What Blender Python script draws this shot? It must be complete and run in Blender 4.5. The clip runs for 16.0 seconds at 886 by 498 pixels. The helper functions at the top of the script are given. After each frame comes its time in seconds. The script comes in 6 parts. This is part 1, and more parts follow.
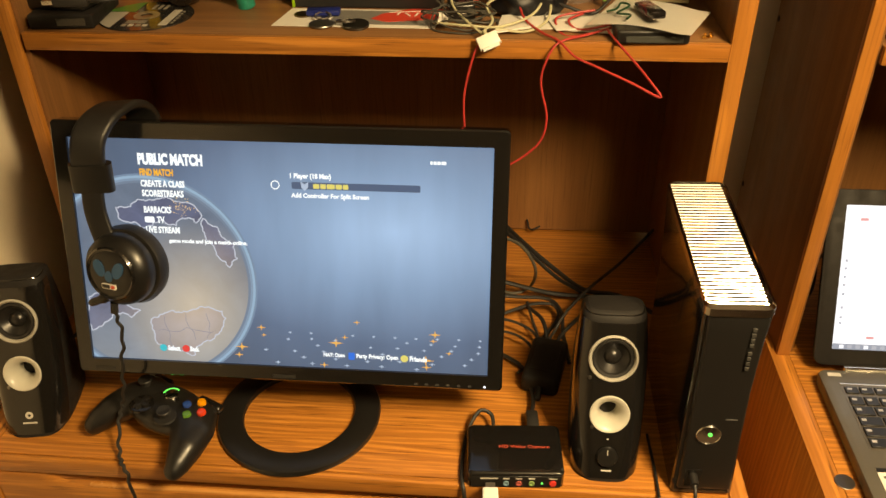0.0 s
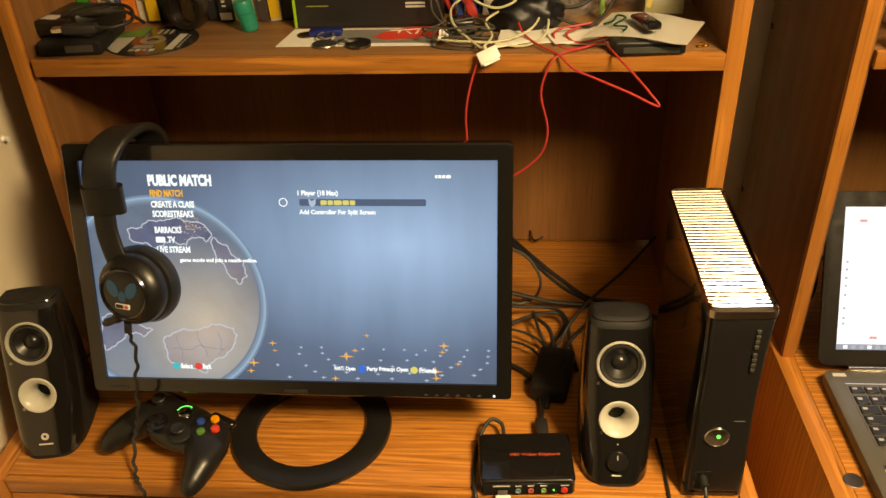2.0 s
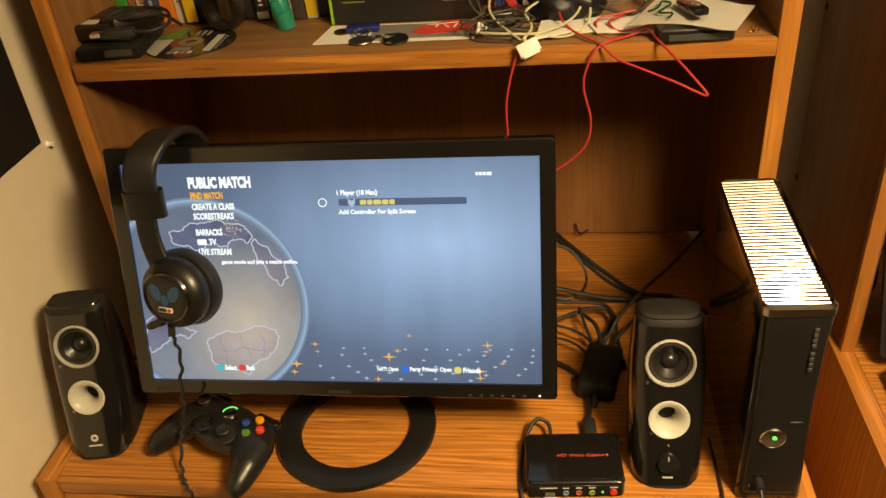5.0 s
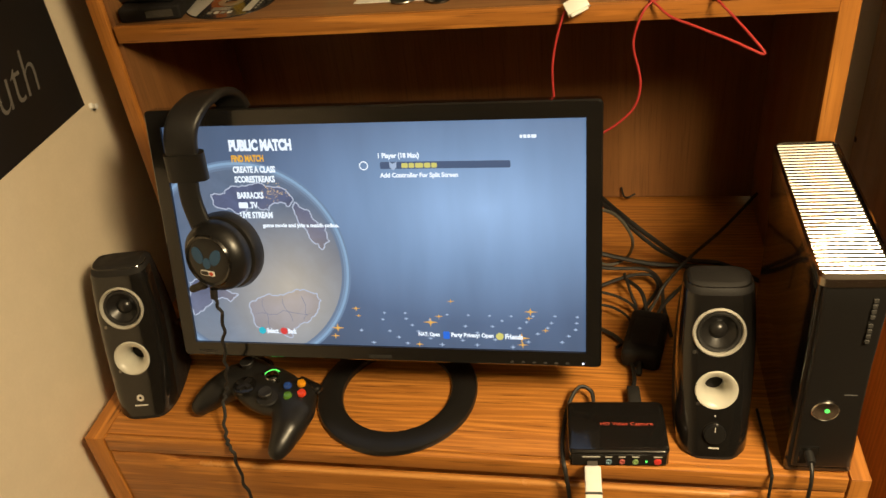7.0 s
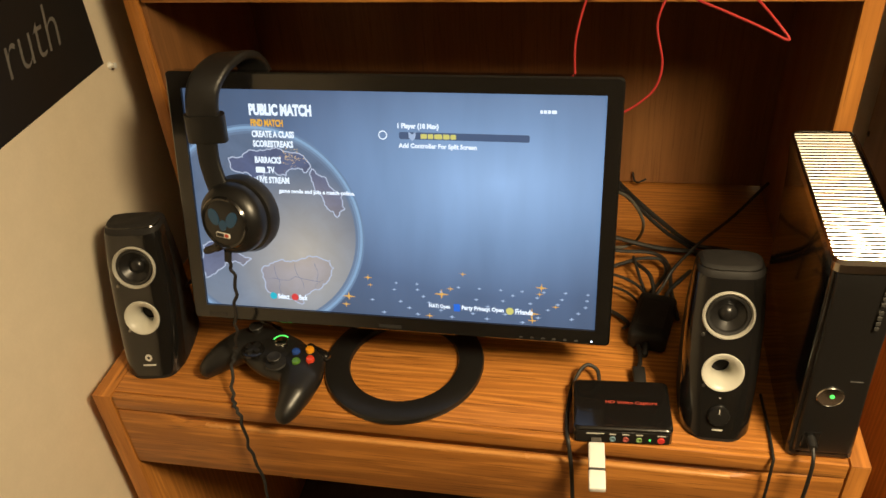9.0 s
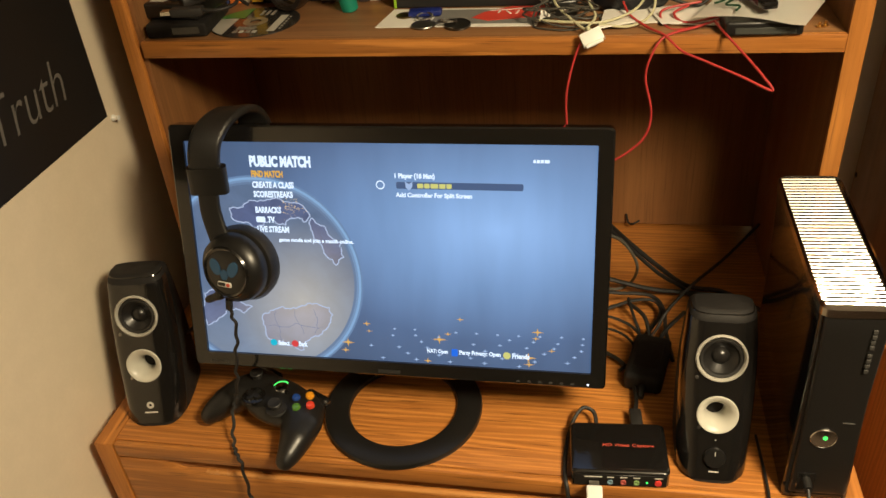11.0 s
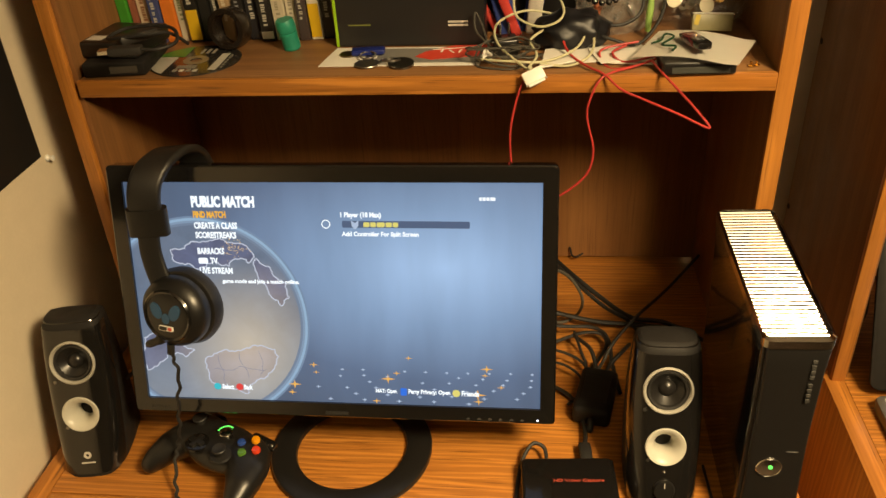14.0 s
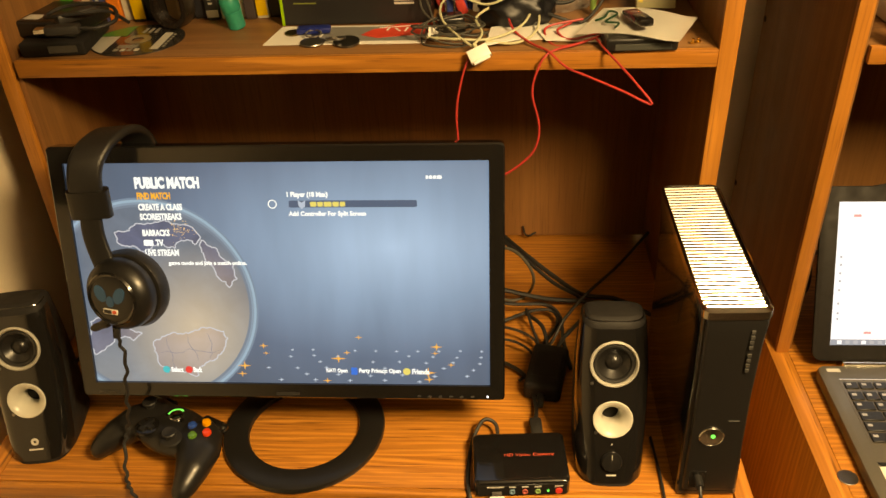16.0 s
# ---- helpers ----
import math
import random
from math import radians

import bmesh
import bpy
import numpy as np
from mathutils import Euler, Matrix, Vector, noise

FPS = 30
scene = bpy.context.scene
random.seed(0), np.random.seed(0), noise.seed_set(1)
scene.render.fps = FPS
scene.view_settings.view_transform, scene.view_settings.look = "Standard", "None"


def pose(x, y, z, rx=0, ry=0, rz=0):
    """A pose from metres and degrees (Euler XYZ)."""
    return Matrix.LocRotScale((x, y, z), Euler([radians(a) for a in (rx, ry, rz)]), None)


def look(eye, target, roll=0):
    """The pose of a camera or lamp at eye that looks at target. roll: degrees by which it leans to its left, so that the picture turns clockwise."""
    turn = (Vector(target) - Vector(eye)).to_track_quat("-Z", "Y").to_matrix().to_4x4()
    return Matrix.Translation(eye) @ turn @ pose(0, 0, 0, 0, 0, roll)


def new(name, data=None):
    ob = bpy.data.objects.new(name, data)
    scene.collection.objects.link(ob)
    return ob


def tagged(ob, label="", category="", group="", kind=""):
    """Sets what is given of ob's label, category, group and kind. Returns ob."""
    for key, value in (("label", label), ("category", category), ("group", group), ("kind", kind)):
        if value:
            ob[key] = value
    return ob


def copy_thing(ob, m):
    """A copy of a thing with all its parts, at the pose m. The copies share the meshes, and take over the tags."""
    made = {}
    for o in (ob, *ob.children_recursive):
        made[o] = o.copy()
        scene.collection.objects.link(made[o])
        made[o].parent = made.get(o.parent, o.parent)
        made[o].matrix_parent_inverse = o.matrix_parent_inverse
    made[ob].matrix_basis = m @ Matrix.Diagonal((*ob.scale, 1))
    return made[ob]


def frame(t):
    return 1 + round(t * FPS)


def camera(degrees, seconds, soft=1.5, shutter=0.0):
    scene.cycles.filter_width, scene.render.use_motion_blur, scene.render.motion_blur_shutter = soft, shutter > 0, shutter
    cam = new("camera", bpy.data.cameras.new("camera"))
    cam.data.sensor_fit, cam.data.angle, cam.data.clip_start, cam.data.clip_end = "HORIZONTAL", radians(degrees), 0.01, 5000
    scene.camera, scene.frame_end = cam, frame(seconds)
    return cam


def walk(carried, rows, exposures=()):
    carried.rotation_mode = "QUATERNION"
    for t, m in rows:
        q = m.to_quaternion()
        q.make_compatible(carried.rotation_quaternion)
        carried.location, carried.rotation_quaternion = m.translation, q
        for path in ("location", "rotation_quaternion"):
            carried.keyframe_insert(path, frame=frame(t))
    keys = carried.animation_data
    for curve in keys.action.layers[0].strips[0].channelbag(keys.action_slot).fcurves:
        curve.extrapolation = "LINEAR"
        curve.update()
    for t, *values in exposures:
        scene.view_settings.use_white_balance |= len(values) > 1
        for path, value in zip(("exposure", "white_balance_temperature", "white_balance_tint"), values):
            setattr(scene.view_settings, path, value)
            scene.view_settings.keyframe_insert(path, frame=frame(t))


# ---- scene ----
cam = camera(57.0, 16.0)
PATH = [
    (0, (0.293, -0.671, 1.553), (0.142, 0.989, 0.45), -0.8),
    (0.5, (0.297, -0.672, 1.555), (0.159, 0.99, 0.451), -1.7),
    (1, (0.296, -0.674, 1.558), (0.153, 0.998, 0.469), -2.2),
    (1.5, (0.292, -0.683, 1.561), (0.133, 0.989, 0.474), -2.5),
    (2, (0.288, -0.687, 1.559), (0.133, 0.994, 0.486), -2.4),
    (2.5, (0.286, -0.686, 1.563), (0.124, 0.994, 0.491), -2.9),
    (3, (0.283, -0.681, 1.561), (0.116, 1.001, 0.492), -3.1),
    (3.5, (0.278, -0.676, 1.562), (0.098, 0.999, 0.484), -2.0),
    (6, (0.3, -0.649, 1.553), (-0.026, 0.968, 0.422), -7.9),
    (6.5, (0.293, -0.641, 1.551), (-0.047, 0.937, 0.37), -7.9),
    (7, (0.289, -0.649, 1.551), (-0.081, 0.941, 0.395), -7.3),
    (7.5, (0.291, -0.646, 1.546), (-0.027, 0.953, 0.387), -6.2),
    (8, (0.281, -0.659, 1.543), (-0.029, 0.943, 0.386), -4.6),
    (8.5, (0.269, -0.665, 1.542), (-0.083, 0.904, 0.353), -4.3),
    (11, (0.274, -0.673, 1.567), (-0.086, 0.946, 0.45), -5.1),
    (11.5, (0.276, -0.689, 1.575), (-0.08, 0.95, 0.485), -4.4),
    (12, (0.283, -0.693, 1.58), (-0.012, 0.97, 0.508), -4.1),
    (12.5, (0.284, -0.698, 1.58), (0.034, 0.985, 0.528), -4.2),
    (13, (0.279, -0.691, 1.578), (0.062, 0.993, 0.519), -4.1),
    (13.5, (0.26, -0.679, 1.578), (0.044, 1.001, 0.514), -3.7),
    (14, (0.268, -0.666, 1.573), (0.045, 1.013, 0.51), -3.4),
    (14.5, (0.287, -0.667, 1.575), (0.075, 1.011, 0.508), -3.6),
    (15, (0.291, -0.674, 1.574), (0.131, 1.013, 0.512), -3.3),
    (15.5, (0.295, -0.667, 1.567), (0.181, 1.016, 0.493), -2.9),
    (16, (0.29, -0.67, 1.567), (0.15, 0.995, 0.468), -2.7),
]
walk(cam, [(t, look(eye, target, roll)) for t, eye, target, roll in PATH],
     [(0, 0.05, 7250, 10), (1.5, 0.0, 7250, 10), (3.5, 0.0, 7150, 10), (6, -0.05, 6800, 10), (7.5, -0.1, 6300, 10), (8.5, -0.1, 6250, 10), (11, -0.1, 5800, 10), (12.5, -0.1, 5600, 10), (13, -0.1, 5700, 10), (14, 0.0, 6850, 10), (15.5, 0.1, 8300, 10), (16, 0.1, 8300, 10)])

# ---- light and exposure ----
world = bpy.data.worlds.new("world")
scene.world = world
world.use_nodes = True
world.node_tree.nodes["Background"].inputs[0].default_value = (0.006, 0.005, 0.004, 1)
world.node_tree.nodes["Background"].inputs[1].default_value = 1.0


def shaded_lamp(name, eye, target, size, watts, colour, spread=math.pi):
    data = bpy.data.lights.new(name, "AREA")
    data.shape, data.size, data.energy, data.color, data.spread = "DISK", size, watts, colour, spread
    ob = new(name, data)
    ob.matrix_world = look(eye, target)
    return ob


shaded_lamp("room_lamp", (0.90, -0.65, 2.00), (0.42, -0.20, 0.78), 0.36, 18.0, (1.0, 0.76, 0.43), radians(118))
# unseen fill aimed at the ceiling, added to lift the ambient bounce
shaded_lamp("upward_fill", (0.90, -0.65, 2.04), (0.90, -0.65, 2.5), 0.20, 15.0, (1.0, 0.76, 0.43))

# ---- helpers for nodes and meshes ----


def material(name):
    m = bpy.data.materials.new(name)
    m.use_nodes = True
    return m, m.node_tree, m.node_tree.nodes["Principled BSDF"]


def ramp(tree, source, stops):
    r = tree.nodes.new("ShaderNodeValToRGB")
    while len(r.color_ramp.elements) < len(stops):
        r.color_ramp.elements.new(0.5)
    for e, (at, c) in zip(r.color_ramp.elements, stops):
        e.position, e.color = at, (*c, 1)
    tree.links.new(source, r.inputs[0])
    return r.outputs[0]


def coords(tree, scale=(1, 1, 1), turn=(0, 0, 0)):
    c = tree.nodes.new("ShaderNodeTexCoord")
    m = tree.nodes.new("ShaderNodeMapping")
    m.inputs["Scale"].default_value, m.inputs["Rotation"].default_value = scale, turn
    tree.links.new(c.outputs["Object"], m.inputs[0])
    return m.outputs[0]


def noise_tex(tree, vector, scale, detail=4, rough=0.55, distortion=0):
    n = tree.nodes.new("ShaderNodeTexNoise")
    n.inputs["Scale"].default_value, n.inputs["Detail"].default_value = scale, detail
    n.inputs["Roughness"].default_value, n.inputs["Distortion"].default_value = rough, distortion
    tree.links.new(vector, n.inputs["Vector"])
    return n.outputs["Fac"]


def mix(tree, fac, a, b, mode="MIX"):
    n = tree.nodes.new("ShaderNodeMix")
    n.data_type, n.blend_type = "RGBA", mode
    for socket, value in ((n.inputs[0], fac), (n.inputs[6], a), (n.inputs[7], b)):
        if hasattr(value, "links"):
            tree.links.new(value, socket)
        else:
            socket.default_value = value if isinstance(value, float) else (*value, 1)
    return n.outputs[2]


def bump(tree, bsdf, height, strength, distance):
    b = tree.nodes.new("ShaderNodeBump")
    b.inputs["Strength"].default_value, b.inputs["Distance"].default_value = strength, distance
    tree.links.new(height, b.inputs["Height"])
    tree.links.new(b.outputs[0], bsdf.inputs["Normal"])


def wood(name, light, mid, dark, axis="x", rough=0.38, figure=1.0, contrast=1.0):
    """Oak with long grain along one axis: broad figure, fine streaks and short dark pores."""
    m, t, b = material(name)
    stretch = {"x": (0.07, 1, 1), "y": (1, 0.07, 1), "z": (1, 1, 0.07)}[axis]
    fine = {"x": (0.025, 1, 1), "y": (1, 0.025, 1), "z": (1, 1, 0.025)}[axis]
    v, vf = coords(t, stretch), coords(t, fine)
    broad = noise_tex(t, v, 16 * figure, 3, 0.5, 1.2)
    w = t.nodes.new("ShaderNodeTexWave")
    w.wave_type, w.bands_direction = "BANDS", "Y" if axis != "y" else "X"
    w.inputs["Scale"].default_value, w.inputs["Distortion"].default_value = 14 * figure, 9
    w.inputs["Detail"].default_value, w.inputs["Detail Scale"].default_value = 3, 1.4
    t.links.new(v, w.inputs["Vector"])
    streak = noise_tex(t, vf, 260, 3, 0.6)
    pores = noise_tex(t, vf, 520, 2, 0.5)
    base = ramp(t, broad, [(0.3, mid), (0.7, light)])
    figured = mix(t, ramp(t, w.outputs["Fac"], [(0.35, (0.55 * contrast,) * 3), (0.75, (0, 0, 0))]), base, dark)
    streaked = mix(t, ramp(t, streak, [(0.36, (0.5 * contrast,) * 3), (0.58, (0, 0, 0))]), figured, dark)
    pored = mix(t, ramp(t, pores, [(0.3, (0.8 * contrast ** 1.5,) * 3), (0.4, (0, 0, 0))]), streaked, tuple(0.5 * c for c in dark))
    t.links.new(pored, b.inputs["Base Color"])
    worn = noise_tex(t, coords(t), 9, 5, 0.6)
    t.links.new(ramp(t, worn, [(0.3, (rough - 0.08,) * 3), (0.7, (rough + 0.14,) * 3)]), b.inputs["Roughness"])
    bump(t, b, pores, 0.12, 0.0004)
    return m


def plain(name, colour, rough=0.5, metal=0.0, vary=0.12, scale=60, relief=0.0, coat=0.0, alpha=1.0, transmission=0.0):
    """A solid colour with slight mottling, uneven gloss and optional fine relief."""
    m, t, b = material(name)
    v = coords(t)
    n, n2 = noise_tex(t, v, scale, 5, 0.6), noise_tex(t, v, scale * 0.12, 3, 0.5)
    a = mix(t, n, tuple(c * (1 - vary) for c in colour), tuple(min(1, c * (1 + vary)) for c in colour))
    c2 = mix(t, ramp(t, n2, [(0.35, (0, 0, 0)), (0.75, (0.5, 0.5, 0.5))]), a, tuple(c * (1 - 1.2 * vary) for c in colour))
    t.links.new(c2, b.inputs["Base Color"])
    b.inputs["Metallic"].default_value = metal
    t.links.new(ramp(t, n2, [(0.3, (max(0.03, rough * 0.85),) * 3), (0.7, (min(1, rough * 1.2),) * 3)]), b.inputs["Roughness"])
    if relief:
        bump(t, b, n, relief, 0.0006)
    if coat:
        b.inputs["Coat Weight"].default_value, b.inputs["Coat Roughness"].default_value = coat, 0.06
    if transmission:
        b.inputs["Transmission Weight"].default_value = transmission
    return m


def glow(name, colour, strength=1.0):
    m, t, b = material(name)
    b.inputs["Base Color"].default_value = (0.01, 0.01, 0.01, 1)
    b.inputs["Emission Color"].default_value = (*colour, 1)
    b.inputs["Emission Strength"].default_value = strength
    b.inputs["Roughness"].default_value = 0.35
    return m


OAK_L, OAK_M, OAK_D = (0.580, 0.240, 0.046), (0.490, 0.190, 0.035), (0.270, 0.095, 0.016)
OAK_X = wood("oak_along", OAK_L, OAK_M, OAK_D, "x", 0.36, 2.6, 1.0)
OAK_Y = wood("oak_across", OAK_L, OAK_M, OAK_D, "y")
OAK_Z = wood("oak_upright", OAK_L, OAK_M, OAK_D, "z", 0.38, 1.8, 0.7)
# glossier oak, its colour paled to carry the lamp's highlight along the lip
OAK_LIT_LIP = wood("highlight_oak_edge", (0.62, 0.30, 0.085), (0.55, 0.25, 0.065), (0.36, 0.15, 0.04), "x", 0.22, 2.0, 0.5)
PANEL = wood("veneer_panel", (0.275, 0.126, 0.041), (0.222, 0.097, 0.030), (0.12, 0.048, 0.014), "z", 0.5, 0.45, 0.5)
PANEL_X = wood("veneer_shelf", (0.29, 0.145, 0.058), (0.23, 0.112, 0.041), (0.13, 0.058, 0.021), "x", 0.42, 0.6, 0.6)
WALL = plain("cream_wall_paint", (0.74, 0.64, 0.48), 0.75, vary=0.05, scale=240, relief=0.25)
GREY_WALL = plain("grey_wall_paint", (0.58, 0.53, 0.42), 0.8, vary=0.06, scale=220, relief=0.25)
CEILING = plain("white_ceiling_paint", (0.78, 0.74, 0.66), 0.85, vary=0.04, scale=300, relief=0.3)
CARPET = plain("brown_carpet", (0.12, 0.085, 0.06), 0.95, vary=0.35, scale=420, relief=0.6)
BLACK_MATTE = plain("black_matte_plastic", (0.017, 0.0155, 0.0145), 0.62, vary=0.15, scale=500, relief=0.15)
BLACK_MATTE.node_tree.nodes["Principled BSDF"].inputs["Specular IOR Level"].default_value = 0.22
BLACK_SATIN = plain("black_satin_plastic", (0.0115, 0.0108, 0.010), 0.33, vary=0.12, scale=300)
BLACK_GLOSS = plain("black_gloss_plastic", (0.009, 0.0082, 0.0076), 0.16, vary=0.1, scale=90, coat=0.6)
RUBBER = plain("black_rubber", (0.013, 0.012, 0.011), 0.55, vary=0.2, scale=400)
LEATHERETTE = plain("black_leatherette", (0.014, 0.013, 0.012), 0.36, vary=0.2, scale=700, relief=0.5)
CLOTH_CONE = plain("dark_speaker_cone", (0.014, 0.013, 0.012), 0.30, vary=0.15, scale=200)
GREY_RING = plain("pale_grey_ring_plastic", (0.40, 0.385, 0.335), 0.35, vary=0.05)
PORT_WHITE = plain("ivory_port_plastic", (0.54, 0.525, 0.455), 0.30, vary=0.05)
SILVER, _, silver_bsdf = material("silver_grille_plastic")
for socket, value in (("Base Color", (0.80, 0.78, 0.74, 1)), ("Metallic", 0.94), ("Roughness", 0.14)):
    silver_bsdf.inputs[socket].default_value = value
DARK_CHROME = plain("dark_chrome_rim", (0.58, 0.55, 0.50), 0.15, metal=1.0, vary=0.08)
CHROME = plain("chrome_trim", (0.75, 0.73, 0.68), 0.18, metal=1.0, vary=0.05)
STEEL = plain("worn_steel", (0.36, 0.34, 0.31), 0.32, metal=1.0, vary=0.15)
WHITE_PLASTIC = plain("white_plastic", (0.78, 0.77, 0.72), 0.35, vary=0.03)
GREY_MARK = plain("pale_print", (0.55, 0.53, 0.48), 0.5, vary=0.05)
FAINT_MARK = plain("faint_print", (0.040, 0.038, 0.034), 0.7, vary=0.05)
DIM_MARK = plain("dim_print", (0.045, 0.043, 0.040), 0.5, vary=0.05)
RED_CABLE = plain("red_cable_sheath", (0.41, 0.034, 0.030), 0.42, vary=0.1)
GREEN_LED = glow("green_led", (0.12, 0.95, 0.12), 1.6)
BLUE_BADGE = plain("blue_badge", (0.018, 0.075, 0.17), 0.35, vary=0.1)
RED_PRINT = plain("red_print", (0.60, 0.09, 0.05), 0.5, vary=0.08)


def add_box(bm, x0, x1, y0, y1, z0, z1, m=None):
    r = bmesh.ops.create_cube(bm, size=1)
    t = Matrix.Translation(((x0 + x1) / 2, (y0 + y1) / 2, (z0 + z1) / 2)) @ Matrix.Diagonal((x1 - x0, y1 - y0, z1 - z0, 1))
    bmesh.ops.transform(bm, matrix=(m or Matrix()) @ t, verts=r["verts"])
    return r["verts"]


def rbox(x0, x1, y0, y1, z0, z1, r=0.002, seg=2, m=None):
    """A box with rounded edges."""
    bm = bmesh.new()
    add_box(bm, x0, x1, y0, y1, z0, z1)
    if r:
        bmesh.ops.bevel(bm, geom=bm.edges[:], offset=r, segments=seg, profile=0.5, affect="EDGES")
    if m:
        bmesh.ops.transform(bm, matrix=m, verts=bm.verts)
    return bm


def lathe(profile, n=40, m=None, close=False):
    """Turns (radius, height) pairs round z."""
    bm = bmesh.new()
    rings = []
    for r, z in profile:
        if r < 1e-6:
            rings.append([bm.verts.new((0, 0, z))])
        else:
            rings.append([bm.verts.new((r * math.cos(2 * math.pi * i / n), r * math.sin(2 * math.pi * i / n), z)) for i in range(n)])
    pairs = list(zip(rings, rings[1:])) + ([(rings[-1], rings[0])] if close else [])
    for a, b in pairs:
        for i in range(n):
            j = (i + 1) % n
            f = [a[i % len(a)], a[j % len(a)], b[j % len(b)], b[i % len(b)]]
            f = list(dict.fromkeys(f))
            if len(f) > 2:
                bm.faces.new(f)
    bmesh.ops.recalc_face_normals(bm, faces=bm.faces)
    if m:
        bmesh.ops.transform(bm, matrix=m, verts=bm.verts)
    return bm


def loft(sections, cap=True):
    """Joins rings of equal length into a closed skin."""
    bm = bmesh.new()
    rings = [[bm.verts.new(p) for p in s] for s in sections]
    n = len(rings[0])
    for a, b in zip(rings, rings[1:]):
        for i in range(n):
            bm.faces.new((a[i], a[(i + 1) % n], b[(i + 1) % n], b[i]))
    if cap:
        bm.faces.new(rings[0][::-1])
        bm.faces.new(rings[-1])
    bmesh.ops.recalc_face_normals(bm, faces=bm.faces)
    return bm


def round_rect(x0, x1, y0, y1, r, n=5):
    """The outline of a rectangle with round corners, counter-clockwise."""
    out = []
    for cx, cy, a in ((x1 - r, y1 - r, 0), (x0 + r, y1 - r, 90), (x0 + r, y0 + r, 180), (x1 - r, y0 + r, 270)):
        for i in range(n + 1):
            q = radians(a + 90 * i / n)
            out.append((cx + r * math.cos(q), cy + r * math.sin(q)))
    return out


def plate(outline, z0, z1, bevel=0.0, m=None):
    """A flat piece with the given outline, from z0 to z1."""
    bm = loft([[(x, y, z0) for x, y in outline], [(x, y, z1) for x, y in outline]])
    if bevel:
        top = [e for e in bm.edges if all(abs(v.co.z - z1) < 1e-7 for v in e.verts)]
        bmesh.ops.bevel(bm, geom=top, offset=bevel, segments=2, profile=0.5, affect="EDGES")
    if m:
        bmesh.ops.transform(bm, matrix=m, verts=bm.verts)
    return bm


def smooth_line(points, per=8):
    """A Catmull-Rom line through the points."""
    p = [Vector(q) for q in points]
    p = [2 * p[0] - p[1], *p, 2 * p[-1] - p[-2]]
    out = []
    for i in range(1, len(p) - 2):
        a, b, c, d = p[i - 1:i + 3]
        for k in range(per):
            s = k / per
            out.append(0.5 * (2 * b + (c - a) * s + (2 * a - 5 * b + 4 * c - d) * s * s + (3 * b - a - 3 * c + d) * s ** 3))
    return [*out, p[-2]]


def tube(points, r, n=8, per=8, m=None, radii=None):
    """A round cable through the points."""
    line = smooth_line(points, per)
    bm = bmesh.new()
    rings, up = [], Vector((0.31, 0.17, 0.93)).normalized()
    for i, p in enumerate(line):
        d = (line[min(i + 1, len(line) - 1)] - line[max(i - 1, 0)]).normalized()
        up = (up - d * up.dot(d))
        up = up.normalized() if up.length > 1e-5 else d.orthogonal().normalized()
        side = d.cross(up)
        rr = r if radii is None else radii[min(int(i / per), len(radii) - 1)]
        rings.append([bm.verts.new(p + rr * (math.cos(2 * math.pi * k / n) * up + math.sin(2 * math.pi * k / n) * side)) for k in range(n)])
    for a, b in zip(rings, rings[1:]):
        for k in range(n):
            bm.faces.new((a[k], a[(k + 1) % n], b[(k + 1) % n], b[k]))
    bm.faces.new(rings[0][::-1])
    bm.faces.new(rings[-1])
    bmesh.ops.recalc_face_normals(bm, faces=bm.faces)
    if m:
        bmesh.ops.transform(bm, matrix=m, verts=bm.verts)
    return bm


def joined(*meshes):
    out = bmesh.new()
    for b in meshes:
        me = bpy.data.meshes.new("piece")
        b.to_mesh(me)
        out.from_mesh(me)
        bpy.data.meshes.remove(me)
        b.free()
    return out


def part(name, bm, mat, parent=None, label="", smooth=True):
    """Links a bmesh as one mesh object, under a thing or a part if one is given."""
    me = bpy.data.meshes.new(name)
    bm.to_mesh(me)
    bm.free()
    me.materials.append(mat)
    if smooth:
        me.shade_smooth()
        me.set_sharp_from_angle(angle=radians(38))
    ob = new(name, me)
    if parent:
        ob.parent = parent
    if label:
        tagged(ob, label)
    return ob


def thing(name, m, label, category, group=""):
    ob = new(name)
    ob.matrix_world = m
    ob.empty_display_size = 0.05
    return tagged(ob, label, category, group)


def single(name, bm, mat, label, category, group="", smooth=True):
    return tagged(part(name, bm, mat, None, "", smooth), label, category, group)


def structure(name, bm, mat, label, category):
    return tagged(part(name, bm, mat, None, "", False), label, category, "", "structure")


